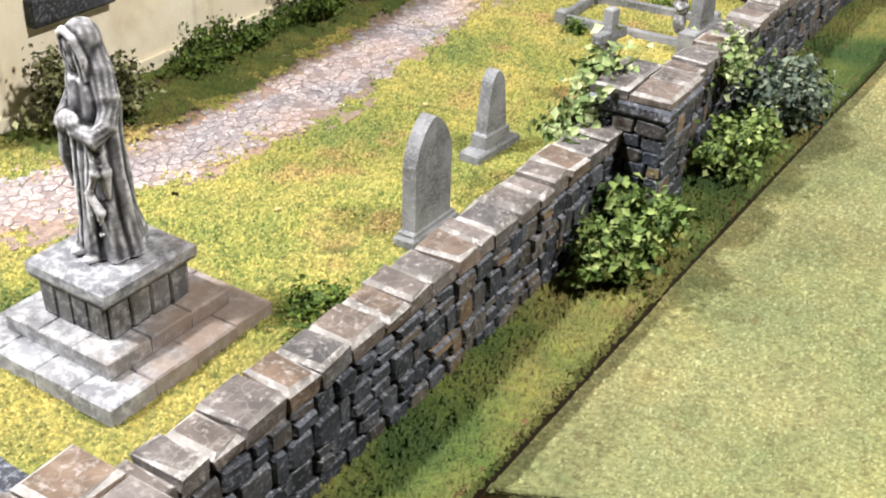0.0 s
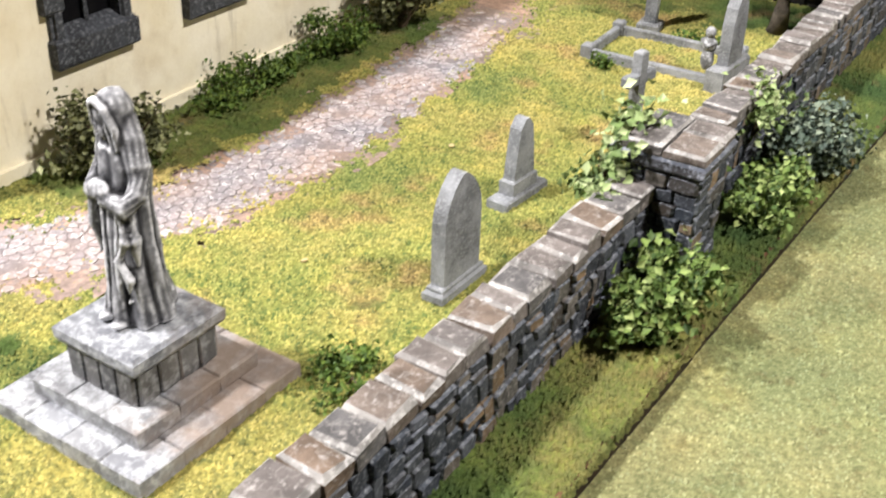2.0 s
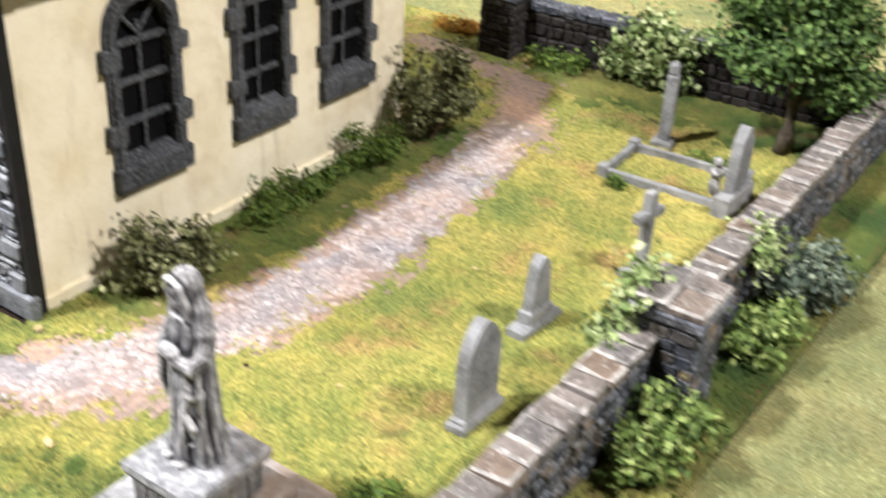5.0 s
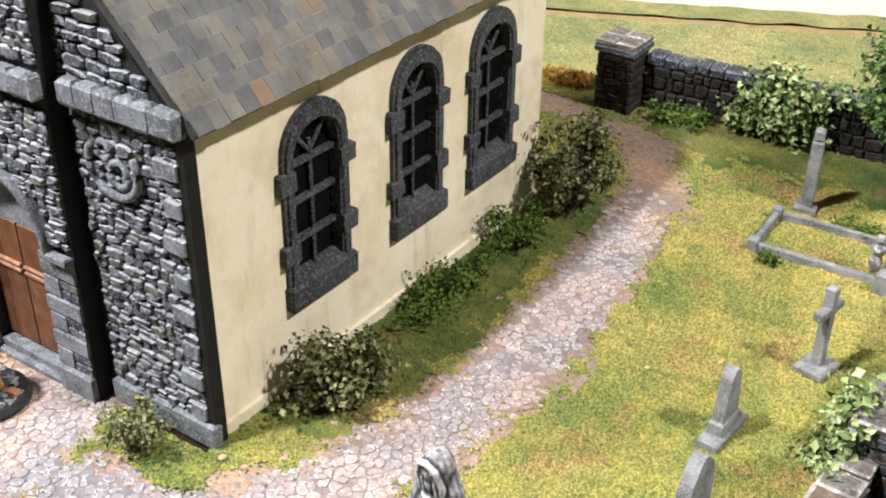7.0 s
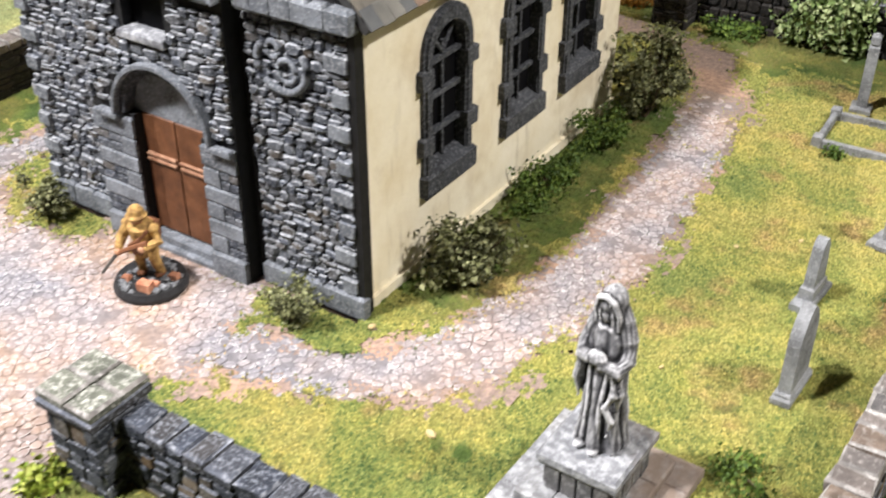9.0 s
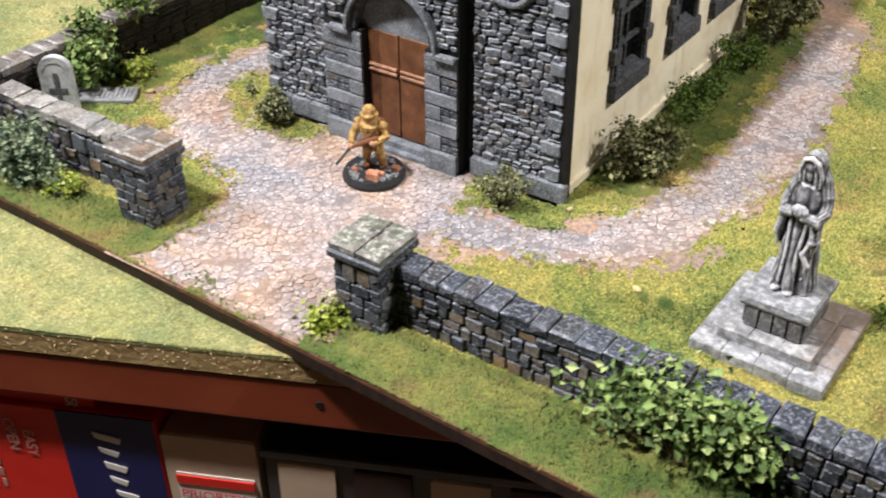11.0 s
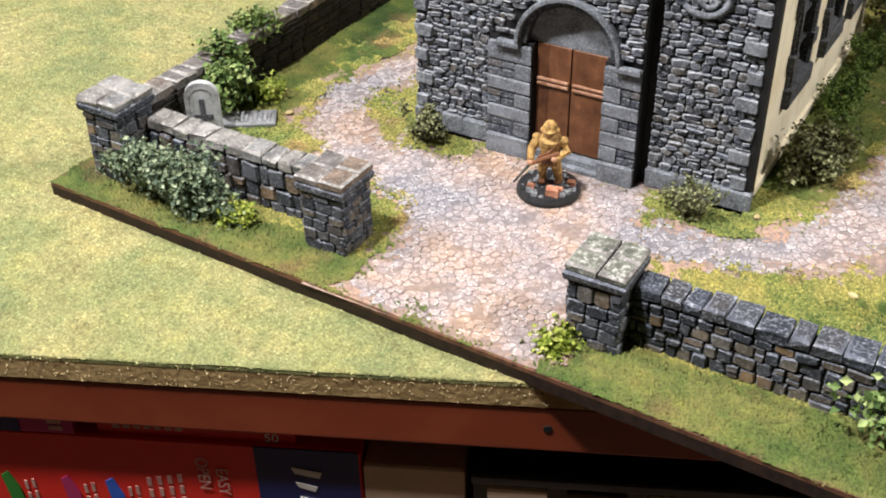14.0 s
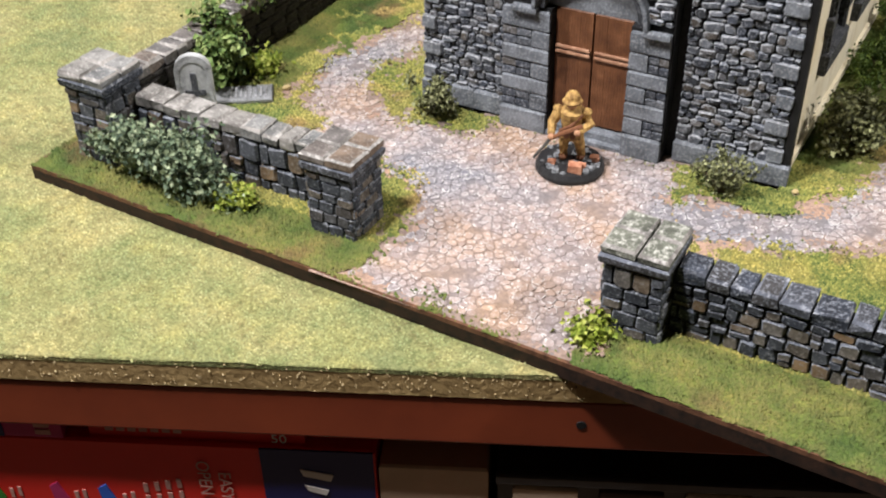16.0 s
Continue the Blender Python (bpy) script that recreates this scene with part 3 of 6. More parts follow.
# room shell
shell = [("floor", (-2600, 2600, -2600, 2600, -760, -740), FLOORING), ("ceiling", (-2600, 2600, -2600, 2600, 1700, 1720), PLASTER),
         ("wall_north", (-2600, 2600, 900, 960, -740, 1700), PLASTER), ("wall_south", (-2600, 2600, -2660, -2600, -740, 1700), PLASTER),
         ("wall_west", (-2660, -2600, -2600, 960, -740, 1700), PLASTER), ("wall_east", (2600, 2660, -2600, 960, -740, 1700), PLASTER)]
for name, b, k in shell:
    ob = part(name, M().box(*b), k)
    ob.location, ob.rotation_euler[2] = [c * S for c in TABLE_AT], radians(TABLE_TURN)
    tagged(ob, kind="structure")
board = part("white_backing_board", M().box(-900, 900, 540, 544, -16, 160), WHITE_BOARD)
board.location, board.rotation_euler[2] = [c * S for c in TABLE_AT], radians(TABLE_TURN)
tagged(board, "plain white board standing behind the table", "board")

# ---- the churchyard base, its turf and its cobbled path ----
BASE = [(-502, 17), (-290, 11), (-78, 6), (-72, 210), (-64, 420), (-62, 446), (-502, 446)]
base = root("churchyard_base", (0, 0, 0), "dark-edged model baseboard with flocked churchyard lawn and cobbled path", "diorama base")


def inside(poly, x, y):
    c = np.zeros(np.shape(x), bool)
    for (x0, y0), (x1, y1) in zip(poly, poly[1:] + poly[:1]):
        c ^= ((y0 > y) != (y1 > y)) & (x < (x1 - x0) * (y - y0) / (y1 - y0 + 1e-9) + x0)
    return c


bmz = M().prism([(-282 + (x + 282) * 1.001, 228 + (y - 228) * 1.001) for x, y in BASE], "z", -6.0, -1.4)
# Nearly black, so the shaded gap under the rim lies in the colour.
EDGE_SHADE = plain_paint("shade_brown_base_edge", (0.006, 0.004, 0.003), (0.03, 0.014, 0.008), 300)
part("baseboard", bmz, EDGE_SHADE, base, "brown board edge darkened for the shade below the rim")
for p0, p1 in zip(BASE, BASE[1:] + BASE[:1]):
    ring_ = [(-282 + (x + 282) * k, 228 + (y - 228) * k) for k, (x, y) in ((1.001, p0), (1.001, p1), (0.9958, p1), (0.9958, p0))]
    part("edge_strip", M().prism(ring_, "z", -1.5, 0.25), EDGE_STRIP, base, "rubbed brown rim of the board")

# the path: a forecourt at the gate with two arms round the church
COURT = [(-367, 14), (-284, 10), (-284, 40), (-290, 70), (-276, 82), (-286, 110), (-292, 128), (-356, 128), (-383, 107), (-408, 113), (-374, 72), (-358, 48)]
ARMS = [([(-384, 92), (-412, 97), (-432, 114), (-441, 134), (-434, 160), (-425, 200), (-425, 330)], [18, 16, 13, 13, 12, 10, 10]),
        ([(-290, 96), (-262, 98), (-232, 113), (-215, 138), (-209, 172), (-206, 220), (-208, 268), (-213, 308), (-220, 350), (-240, 386), (-275, 399), (-310, 405)], [12, 12, 14, 16, 15, 15, 15, 14, 13, 11, 8, 8])]


def path_distance(x, y):
    """Below zero on the path, in millimetres."""
    d = np.full(np.shape(x), 1e9)
    for pts, rad in ARMS:
        for i in range(len(pts) - 1):
            ax, ay = pts[i]
            bx, by = pts[i + 1]
            t = np.clip(((x - ax) * (bx - ax) + (y - ay) * (by - ay)) / ((bx - ax) ** 2 + (by - ay) ** 2), 0, 1)
            d = np.minimum(d, np.hypot(x - ax - t * (bx - ax), y - ay - t * (by - ay)) - (rad[i] + t * (rad[i + 1] - rad[i])))
    e = np.full(np.shape(x), 1e9)
    for (ax, ay), (bx, by) in zip(COURT, COURT[1:] + COURT[:1]):
        t = np.clip(((x - ax) * (bx - ax) + (y - ay) * (by - ay)) / ((bx - ax) ** 2 + (by - ay) ** 2), 0, 1)
        e = np.minimum(e, np.hypot(x - ax - t * (bx - ax), y - ay - t * (by - ay)))
    return np.minimum(d, np.where(inside(COURT, x, y), -e, e))


lawn_zf = lambda X, Y: 0.55 + 0.35 * waves(X, Y, 11, 45) + 0.3 * waves(X, Y, 12, 7) + 0.25 * waves(X, Y, 13, 3)
ragged = lambda x, y: path_distance(x, y) - 0.8 + 3.0 * waves(x, y, 14, 24) + 1.6 * waves(x, y, 15, 7)
dirt_zf = lambda X, Y: 0.1 + 0.15 * waves(X, Y, 16, 20)
church_foot = lambda x, y: (x > -401) & (x < -256) & (y > 127) & (y < 314)
grid_sheet("path_dirt", np.arange(-501, -160, 3.0), np.arange(9, 446, 3.0), dirt_zf, lambda x, y: (path_distance(x, y) < 9) & inside(BASE, x, y), [DIRT], base)
speck = np.random.RandomState(41)
grid_sheet("path_bed", np.arange(-501, -160, 1.0), np.arange(9, 400, 1.0), lambda X, Y: dirt_zf(X, Y) + 0.06, lambda x, y: (path_distance(x, y) + 2.5 * waves(x, y, 14, 22) + 4.5 * speck.uniform(-1, 1, len(x)) < -4.5) & (y < 352) & inside(BASE, x, y), [PATH_JOINT], base)


def on_verge(x, y):
    """Greener flock: outside the walls, along the church with its shade, under the tree and in odd patches."""
    w = 5 * waves(x, y, 17, 30) + 2 * waves(x, y, 18, 8)
    # Along the church the darker flock also carries the building's shade.
    church_shade = (x > -262) & (x + w < -226) & (y > 150) & (y < 335)
    back = (y + 1.5 * w > 392) & (x > -250)
    west = (x + 2 * w < -455) & (y > 110)
    patch = waves(x, y, 19, 55) + 0.4 * waves(x, y, 20, 12) > 1.85
    return (y + 0.3 * w < 37) | (x + 0.3 * w > -97) | church_shade | back | west | patch


on_lawn = lambda x, y: (ragged(x, y) > 0) & inside(BASE, x, y) & ~church_foot(x, y)
xs_, ys_ = np.arange(-502, -60, 1.25), np.arange(6, 447, 1.25)
grid_sheet("lawn", xs_, ys_, lawn_zf, lambda x, y: on_lawn(x, y) & ~on_verge(x, y), [TURF], base)
grid_sheet("verge", xs_, ys_, lawn_zf, lambda x, y: on_lawn(x, y) & on_verge(x, y), [VERGE], base)


def lawn_spots(r, n):
    x, y = r.uniform(-502, -62, n), r.uniform(6, 446, n)
    k = inside(BASE, x, y) & (ragged(x, y) > -0.5 - 8 * r.uniform(0, 1, n) ** 5) & ~church_foot(x, y)
    return x[k], y[k]


def green_share(x, y):
    """How much green is mixed into the yellow flock: more towards the south wall."""
    return np.clip(0.16 + 0.42 * (180 - y) / 100, 0.13, 0.58)


def edge_fringe(r, n):
    """Flock clinging to the rim of the base."""
    t, k = r.uniform(0, 1, n), r.uniform(0, 1, n) < 0.55
    xs, ys = np.where(k, -502 + 424 * t, -77.8 + 6 * np.minimum(t, 0.5) / 0.5 + 8 * np.maximum(t - 0.5, 0) / 0.5), np.where(k, 17.6 - 11 * t, 6 + 410 * t)
    keep_ = ~(k & (xs > -368) & (xs < -283))
    return (xs + r.uniform(-0.5, 0.5, n))[keep_], (ys + r.uniform(-0.5, 0.5, n))[keep_]


def lawn_only(r, n):
    x, y = lawn_spots(r, n)
    k = ~on_verge(x, y) & (r.uniform(0, 1, len(x)) > green_share(x, y))
    return x[k], y[k]


def verge_only(r, n):
    x, y = lawn_spots(r, n)
    k = on_verge(x, y) | (r.uniform(0, 1, len(x)) < green_share(x, y))
    return x[k], y[k]


fr = np.random.RandomState(8)
def fringe_z(x, y):
    """Flock hangs further down the east rim."""
    return np.where(y > 20, fr.uniform(-2.9, 0.5, len(x)), fr.uniform(-0.6, 0.6, len(x)))


tagged(crumbs("rim_flock", 22000, edge_fringe, fringe_z, (0.3, 0.65), [VERGE_FLOCK], 25, base), kind="stuff")
tagged(crumbs("green_flock", 300000, verge_only, lawn_zf, (0.3, 0.8), [VERGE_FLOCK], 24, base), kind="stuff")


def long_grass(r, n):
    x, y = lawn_spots(r, n)
    k = (y < 36 + 3 * waves(x, y, 18, 8)) | (x > -96 + 3 * waves(x, y, 17, 9))
    return x[k], y[k]


tagged(crumbs("long_grass", 110000, long_grass, lawn_zf, (0.4, 0.85), [VERGE_FLOCK], 26, base, 2.1), kind="stuff")
tagged(crumbs("flock", 330000, lawn_only, lawn_zf, (0.28, 0.68), [FLOCK], 23, base), kind="stuff")


def cobble_cells(seed, step):
    """Cells of a jittered grid, each cut by its neighbours, for the whole path."""
    r = random.Random(seed)
    pts = {}
    for i in range(int(300 / step)):
        for j in range(int(440 / step)):
            pts[i, j] = (-470 + (i + 0.5 * (j % 2) + r.uniform(-0.44, 0.44)) * step, 8 + (j + r.uniform(-0.44, 0.44)) * step * 0.86)
    keys = list(pts)
    arr = np.array([pts[k] for k in keys])
    dist = path_distance(arr[:, 0], arr[:, 1]) + 1.5 * waves(arr[:, 0], arr[:, 1], 14, 22)
    for (i, j), d in zip(keys, dist):
        if d > -2.2 + 4.5 * r.uniform(-1, 1) or pts[i, j][1] < 20.5 - 11 * (pts[i, j][0] + 502) / 424:
            continue
        px, py = pts[i, j]
        poly = [(px - step, py - step), (px + step, py - step), (px + step, py + step), (px - step, py + step)]
        for di in (-2, -1, 0, 1, 2):
            for dj in (-2, -1, 0, 1, 2):
                q = pts.get((i + di, j + dj))
                if q is None or (di, dj) == (0, 0):
                    continue
                nx, ny = q[0] - px, q[1] - py
                lim = (nx * nx + ny * ny) / 2
                res = []
                for (ax, ay), (bx, by) in zip(poly, poly[1:] + poly[:1]):
                    sa, sb = (ax - px) * nx + (ay - py) * ny - lim, (bx - px) * nx + (by - py) * ny - lim
                    if sa <= 0:
                        res.append((ax, ay))
                    if sa * sb < 0:
                        t = sa / (sa - sb)
                        res.append((ax + t * (bx - ax), ay + t * (by - ay)))
                poly = res
        if len(poly) > 3:
            yield px, py, [(x - px, y - py) for x, y in poly]


def cobble(m, poly, ox, oy, r):
    q = []
    for (ax, ay), (bx, by) in zip(poly, poly[1:] + poly[:1]):
        q += [(ax * 0.75 + bx * 0.25, ay * 0.75 + by * 0.25), (ax * 0.25 + bx * 0.75, ay * 0.25 + by * 0.75)]
    poly = q
    h = r.uniform(0.22, 0.55)
    ring = lambda k, z: [(ox + x * k, oy + y * k, z + r.uniform(-0.12, 0.12)) for x, y in poly]
    n = len(poly)
    k = len(m.v)
    m.add(ring(0.93, 0.0) + ring(0.9, h * 0.8) + ring(0.76, h), [])
    for a in (0, n):
        for i in range(n):
            m.f.append((k + a + i, k + a + (i + 1) % n, k + a + n + (i + 1) % n, k + a + n + i))
            m.m.append(1 if a else 0)
    m.f.append(tuple(range(k + 2 * n, k + 3 * n)))
    m.m.append(0)


# ---- the church ----
CH_X0, CH_X1, CH_Y0, CH_Y1, EAVE = -400, -257, 131.5, 314, 101
church = root("church", (-328, 220, 0), "small model church with grey rubble front, cream sides and slate roof", "church")
CX, CY = -328, 220
RIDGE = 178
W1 = [(181, 30), (231.5, 29), (277, 30)]


def arch_poly(cx, w, z0, z1, n=12):
    """An arched opening's outline, from the lower corner round."""
    r = w / 2
    return [(cx - r, z0)] + [(cx - r * math.cos(math.pi * k / n), z1 - r + r * math.sin(math.pi * k / n)) for k in range(n + 1)] + [(cx + r, z0)]


def pierced_wall(y0, y1, z0, z1, openings, xa, xb):
    """A wall across x from xa to xb with arched openings cut through it."""
    bm = bmesh.new()
    edges = []

    def loop(poly):
        vs = [bm.verts.new((xb * S, u * S, v * S)) for u, v in poly]
        return [bm.edges.new((a, b)) for a, b in zip(vs, vs[1:] + vs[:1])]

    edges += loop([(y0, z0), (y1, z0), (y1, z1), (y0, z1)])
    for o in openings:
        edges += loop(o)
    bmesh.ops.triangle_fill(bm, edges=edges, use_beauty=True)
    ex = bmesh.ops.extrude_face_region(bm, geom=bm.faces[:])
    for v in ex["geom"]:
        if isinstance(v, bmesh.types.BMVert):
            v.co.x = xa * S
    bmesh.ops.recalc_face_normals(bm, faces=bm.faces)
    me = bpy.data.meshes.new("side_wall")
    bm.to_mesh(me)
    bm.free()
    return me


holes = [arch_poly(c - CY, w - 9, 35, 85) for c, w in W1]
me = pierced_wall(CH_Y0 + 4 - CY, CH_Y1 - CY, 0, EAVE, holes, 65.5, 71)
me.materials.append(CREAM)
side = child("side_wall", me, church, (0, 0, 0))
tagged(side, "cream rendered side wall with three arched windows")
part("side_wall", M().box(-72, -67, CH_Y0 + 4 - CY, CH_Y1 - CY, 0, EAVE), CREAM, church)
part("back_wall", M().prism([(-67, 0), (65.5, 0), (65.5, EAVE), (0, RIDGE - 3), (-67, EAVE)], "y", CH_Y1 - 5 - CY, CH_Y1 - 0.4 - CY), CREAM, church)
part("plinth_strip", M().box(71, 72.4, CH_Y0 + 4 - CY, CH_Y1 - CY, 0, 4.5, 0, 0.15), CREAM, church, "thin cream skirting ledge along the wall foot")
# inside: added floor and screen, black as unlit space, so the windows read deep
part("unlit_floor", M().box(-66, 65, CH_Y0 + 6 - CY, CH_Y1 - 6 - CY, 0.2, 1), GLASSY, church)
part("unlit_screen", M().box(20, 22, CH_Y0 + 6 - CY, CH_Y1 - 6 - CY, 1, EAVE - 1), GLASSY, church)


def arched_window(cy, w):
    """Stone surround with quoins, sill, and a plain glazing grid of stone bars."""
    z0, z1, r = 27, 90, w / 2
    win = new("window")
    win.parent = church
    win.location = (71 * S, (cy - CY) * S, 0)
    n = 14
    outer, inner = arch_poly(0, w - 1, 34, z1 + 0.5, n), arch_poly(0, w - 9.8, 34, z1 - 4.9, n)
    m = M()
    for i in range(len(outer) - 1):
        (a, b), (c, d), (e, f), (g, h) = outer[i], outer[i + 1], inner[i + 1], inner[i]
        j = rng.uniform(0, 0.5)
        m.add([(-5.7, a, b), (-5.7, c, d), (-5.7, e, f), (-5.7, g, h), (1.2 + j, a, b), (1.2 + j, c, d), (1.2 + j, e, f), (1.2 + j, g, h)],
              [(0, 1, 5, 4), (1, 2, 6, 5), (2, 3, 7, 6), (3, 0, 4, 7), (4, 5, 6, 7)])
        (a, b), (c, d) = [(u * 0.93, 60 + (v - 60) * 0.965) for u, v in ((a, b), (c, d))]
        m.add([(1.3, a, b), (1.3, c, d), (1.3, e * 1.04, f), (1.3, g * 1.04, h), (2.3, a * 0.99, b), (2.3, c * 0.99, d), (2.3, e * 1.09, f), (2.3, g * 1.09, h)],
              [(0, 1, 5, 4), (1, 2, 6, 5), (2, 3, 7, 6), (3, 0, 4, 7), (4, 5, 6, 7)])
    part("surround", m, FRAME, win, "arched slate-grey stone surround")
    for sgn in (-1, 1):
        for z in (43, 66):
            h = rng.uniform(5.5, 7.5)
            a, b = sorted((sgn * (r - 5), sgn * (r + 1.6)))
            part("quoin", M().block(-0.5, 2.6, a, b, z, z + h, 0.6, 0, 0, 0.2), FRAME, win)
    sm = M().block(-1, 3.2, -r - 0.2, r + 0.2, z0, z0 + 8.5, 0.9, 0, 0, 0.25)
    sm.add([(2.6, -r + 2, z0 + 8.2), (2.6, r - 2, z0 + 8.2), (-2.4, r - 4, z0 + 10.5), (-2.4, -r + 4, z0 + 10.5)], [(0, 1, 2, 3)])
    part("window_sill", sm, FRAME, win)
    q = r - 4.5
    gm = M().tube([(-1.3, 0, 36), (-1.3, 0, 78)], [0.75, 0.75], 6)
    part("glazing_bar", gm, FRAME, win)
    for z in (47, 59.5, 71.5):
        part("glazing_bar", M().box(-2.2, -0.5, -q - 0.3, q + 0.3, z, z + 1.7, 0, 0.1), FRAME, win)
    for sg in (-1, 1):
        part("glazing_bar", M().tube([(-1.3, 0, 74), (-1.3, sg * q * 0.62, 81.5)], [0.7, 0.7], 6), FRAME, win)
    # Opaque pane: the unlit inside is put into its near-black colour.
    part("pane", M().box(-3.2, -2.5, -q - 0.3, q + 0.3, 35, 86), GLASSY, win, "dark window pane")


for c, w in W1:
    arched_window(c, w)

# front: two rubble panels, the projecting bay with its portal, the gable above
FY = CH_Y0 - CY
front = part("front_wall", M().box(-72, 71, FY + 0.6, FY + 4.2, 0, 100), JOINT, church, "grey rubble stone church front")
part("panel_edge", M().box(71.02, 73.6, FY - 0.8, FY + 3.4, 0, 99.5, 0, 0.12), BLACK, church, "black painted edge of the front panel")
gable = part("gable_wall", M().prism([(-71, 100), (71, 100), (0, RIDGE)], "y", FY + 0.6, FY + 4), JOINT, church, "rubble stone gable")
stones_a = unit_stones([STONE, STONE_EDGE], 16, 0.12, 0.07, 1.0, (0.05, 0.3))
for x0, x1 in ((-72, -35.4), (32.4, 71.2)):
    lay_stones(front, rubble(x1 - x0, 90, (2.0, 4.0), (2.8, 6.4), 0.25), lambda u, v, x0=x0: ((x0 + u, FY + 0.6, 8 + v), 0.0), stones_a, 0.3, (0.9, 2.0), limit=150 if x0 < 0 else 300, upper=[STONE_J, STONE_EDGE_J])
    # corner quoins
qm = unit_stones([ASHLAR, STONE_EDGE], 6, 0.06, 0.03, 1.0, (0.03, 0.1))
for k, z in enumerate((9, 19.5, 30, 41, 52, 63, 74, 85)):
    w = 8.5 if k % 2 else 6
    child("quoin", rng.choice(qm), front, (71.4 - w / 2, FY + 0.3, z + 2.8), (0, 0, 0), (w, 2.2, 5.2))
    child("quoin", rng.choice(qm), front, (-72 + w / 2, FY + 0.3, z + 2.8), (0, 0, 0), (w, 2.2, 5.2))
gs = [s for s in rubble(142, 75, (2.6, 4.4), (5, 9.5), 0.2) if abs(s[0] + s[2] / 2 - 71) < 69 * (1 - (s[1] + s[3]) / 77)]
lay_stones(gable, gs, lambda u, v: ((u - 71, FY + 0.6, 101 + v), 0.0), stones_a, 0.45, (0.8, 1.6), limit=120, upper=[STONE_J, STONE_EDGE_J])
for x0, x1 in ((-72.5, -35.4), (32.4, 74.2)):
    x = x0
    while x < x1 - 1:
        w = min(rng.uniform(9, 14), x1 - x)
        if x1 - x - w < 5:
            w = x1 - x
        part("plinth_stone", M().block(x + 0.1, x + w - 0.1, FY - 2.2, FY + 1, 0, 8.6, 0.8, 0, 0, 0.2), ASHLAR, front)
        x += w
    x = x0
    while x < x1 - 1:
        w = min(rng.uniform(5.5, 7.5), x1 - x)
        if x1 - x - w < 3:
            w = x1 - x
        part("string_course_stone", M().block(x + 0.1, x + w - 0.1, FY - 4.0, FY + 1, 97.5, 105, 1.0, 0, 0, 0.2), ASHLAR, front)
        x += w
# damaged ring ornament
ring = M()
for a0, a1 in ((140, 205), (222, 400)):
    pts = [(47 + 9.3 * math.cos(radians(a)), FY - 1.2, 82.5 + 8.6 * math.sin(radians(a))) for a in range(a0, a1 + 1, 9)]
    ring.tube(pts, [0.9] + [1.3] * (len(pts) - 2) + [0.9], 8)
for cx_, cz_, rr_ in ((48.6, 80.6, 3.6), (43.8, 86.6, 2.4)):
    pts = [(cx_ + rr_ * math.cos(radians(a)), FY - 0.9, cz_ + rr_ * math.sin(radians(a))) for a in range(0, 361, 24)]
    ring.tube(pts, [1.0 + 0.25 * math.sin(i * 1.7) for i in range(len(pts))], 7)
part("ring_ornament", ring, ASHLAR, church, "broken carved stone ring ornament", True)

# bay
BX0, BX1, BY = -35, 29, 125.5 - CY
PX = -1.0  # portal axis
bay = M()
bay.box(BX0, PX - 18, BY + 0.6, FY + 1, 0, 160)
bay.box(PX + 18, BX1, BY + 0.6, FY + 1, 0, 160)
for xa, xb in ((PX - 18, PX - 15), (PX + 15, PX + 18)):
    bay.box(xa, xb, BY + 0.6, FY + 1, 0, 50.5)
    bay.box(xa, xb, BY + 0.6, FY + 1, 66, 160)
bay.box(PX - 15, PX + 15, BY + 0.6, FY + 1, 70, 81.5)
bay.box(PX - 15, -13.6, BY + 0.6, FY + 1, 81.5, 100)
bay.box(4.6, PX + 15, BY + 0.6, FY + 1, 81.5, 100)
bay.box(-13.6, 4.6, BY + 5.2, FY + 1, 81.5, 100)
bay.box(PX - 15, PX + 15, BY + 0.6, FY + 1, 100, 160)
bayob = part("porch_bay", bay, JOINT, church, "projecting rubble stone entrance bay")
# Black sheet puts the shade on this side into its colour.
part("bay_side", M().box(BX1, BX1 + 0.5, BY + 0.4, FY + 0.5, 8, 160), BLACK, church, "side of the entrance bay, coloured black for its shade")
part("bay_gable", M().prism([(BX0, 160), (BX1, 160), ((BX0 + BX1) / 2, 192)], "y", BY, FY + 3), STONE, church)


def bay_keep(u, v, w, h):
    a, b, c, d = BX0 + u, BX0 + u + w, 1 + v, 1 + v + h
    if b > PX - 16 and a < PX + 16 and c < 52:
        return False
    if c < 52 and (a < PX - 15 or b > PX + 15):
        return False
    if math.hypot(max(0, abs((a + b) / 2 - PX) - w / 2), max(0, (c - 50))) < 20.5:
        return False
    if b > -13.6 and a < 4.6 and d > 79 and c < 100:
        return False
    return not (c < 106 and d > 98)


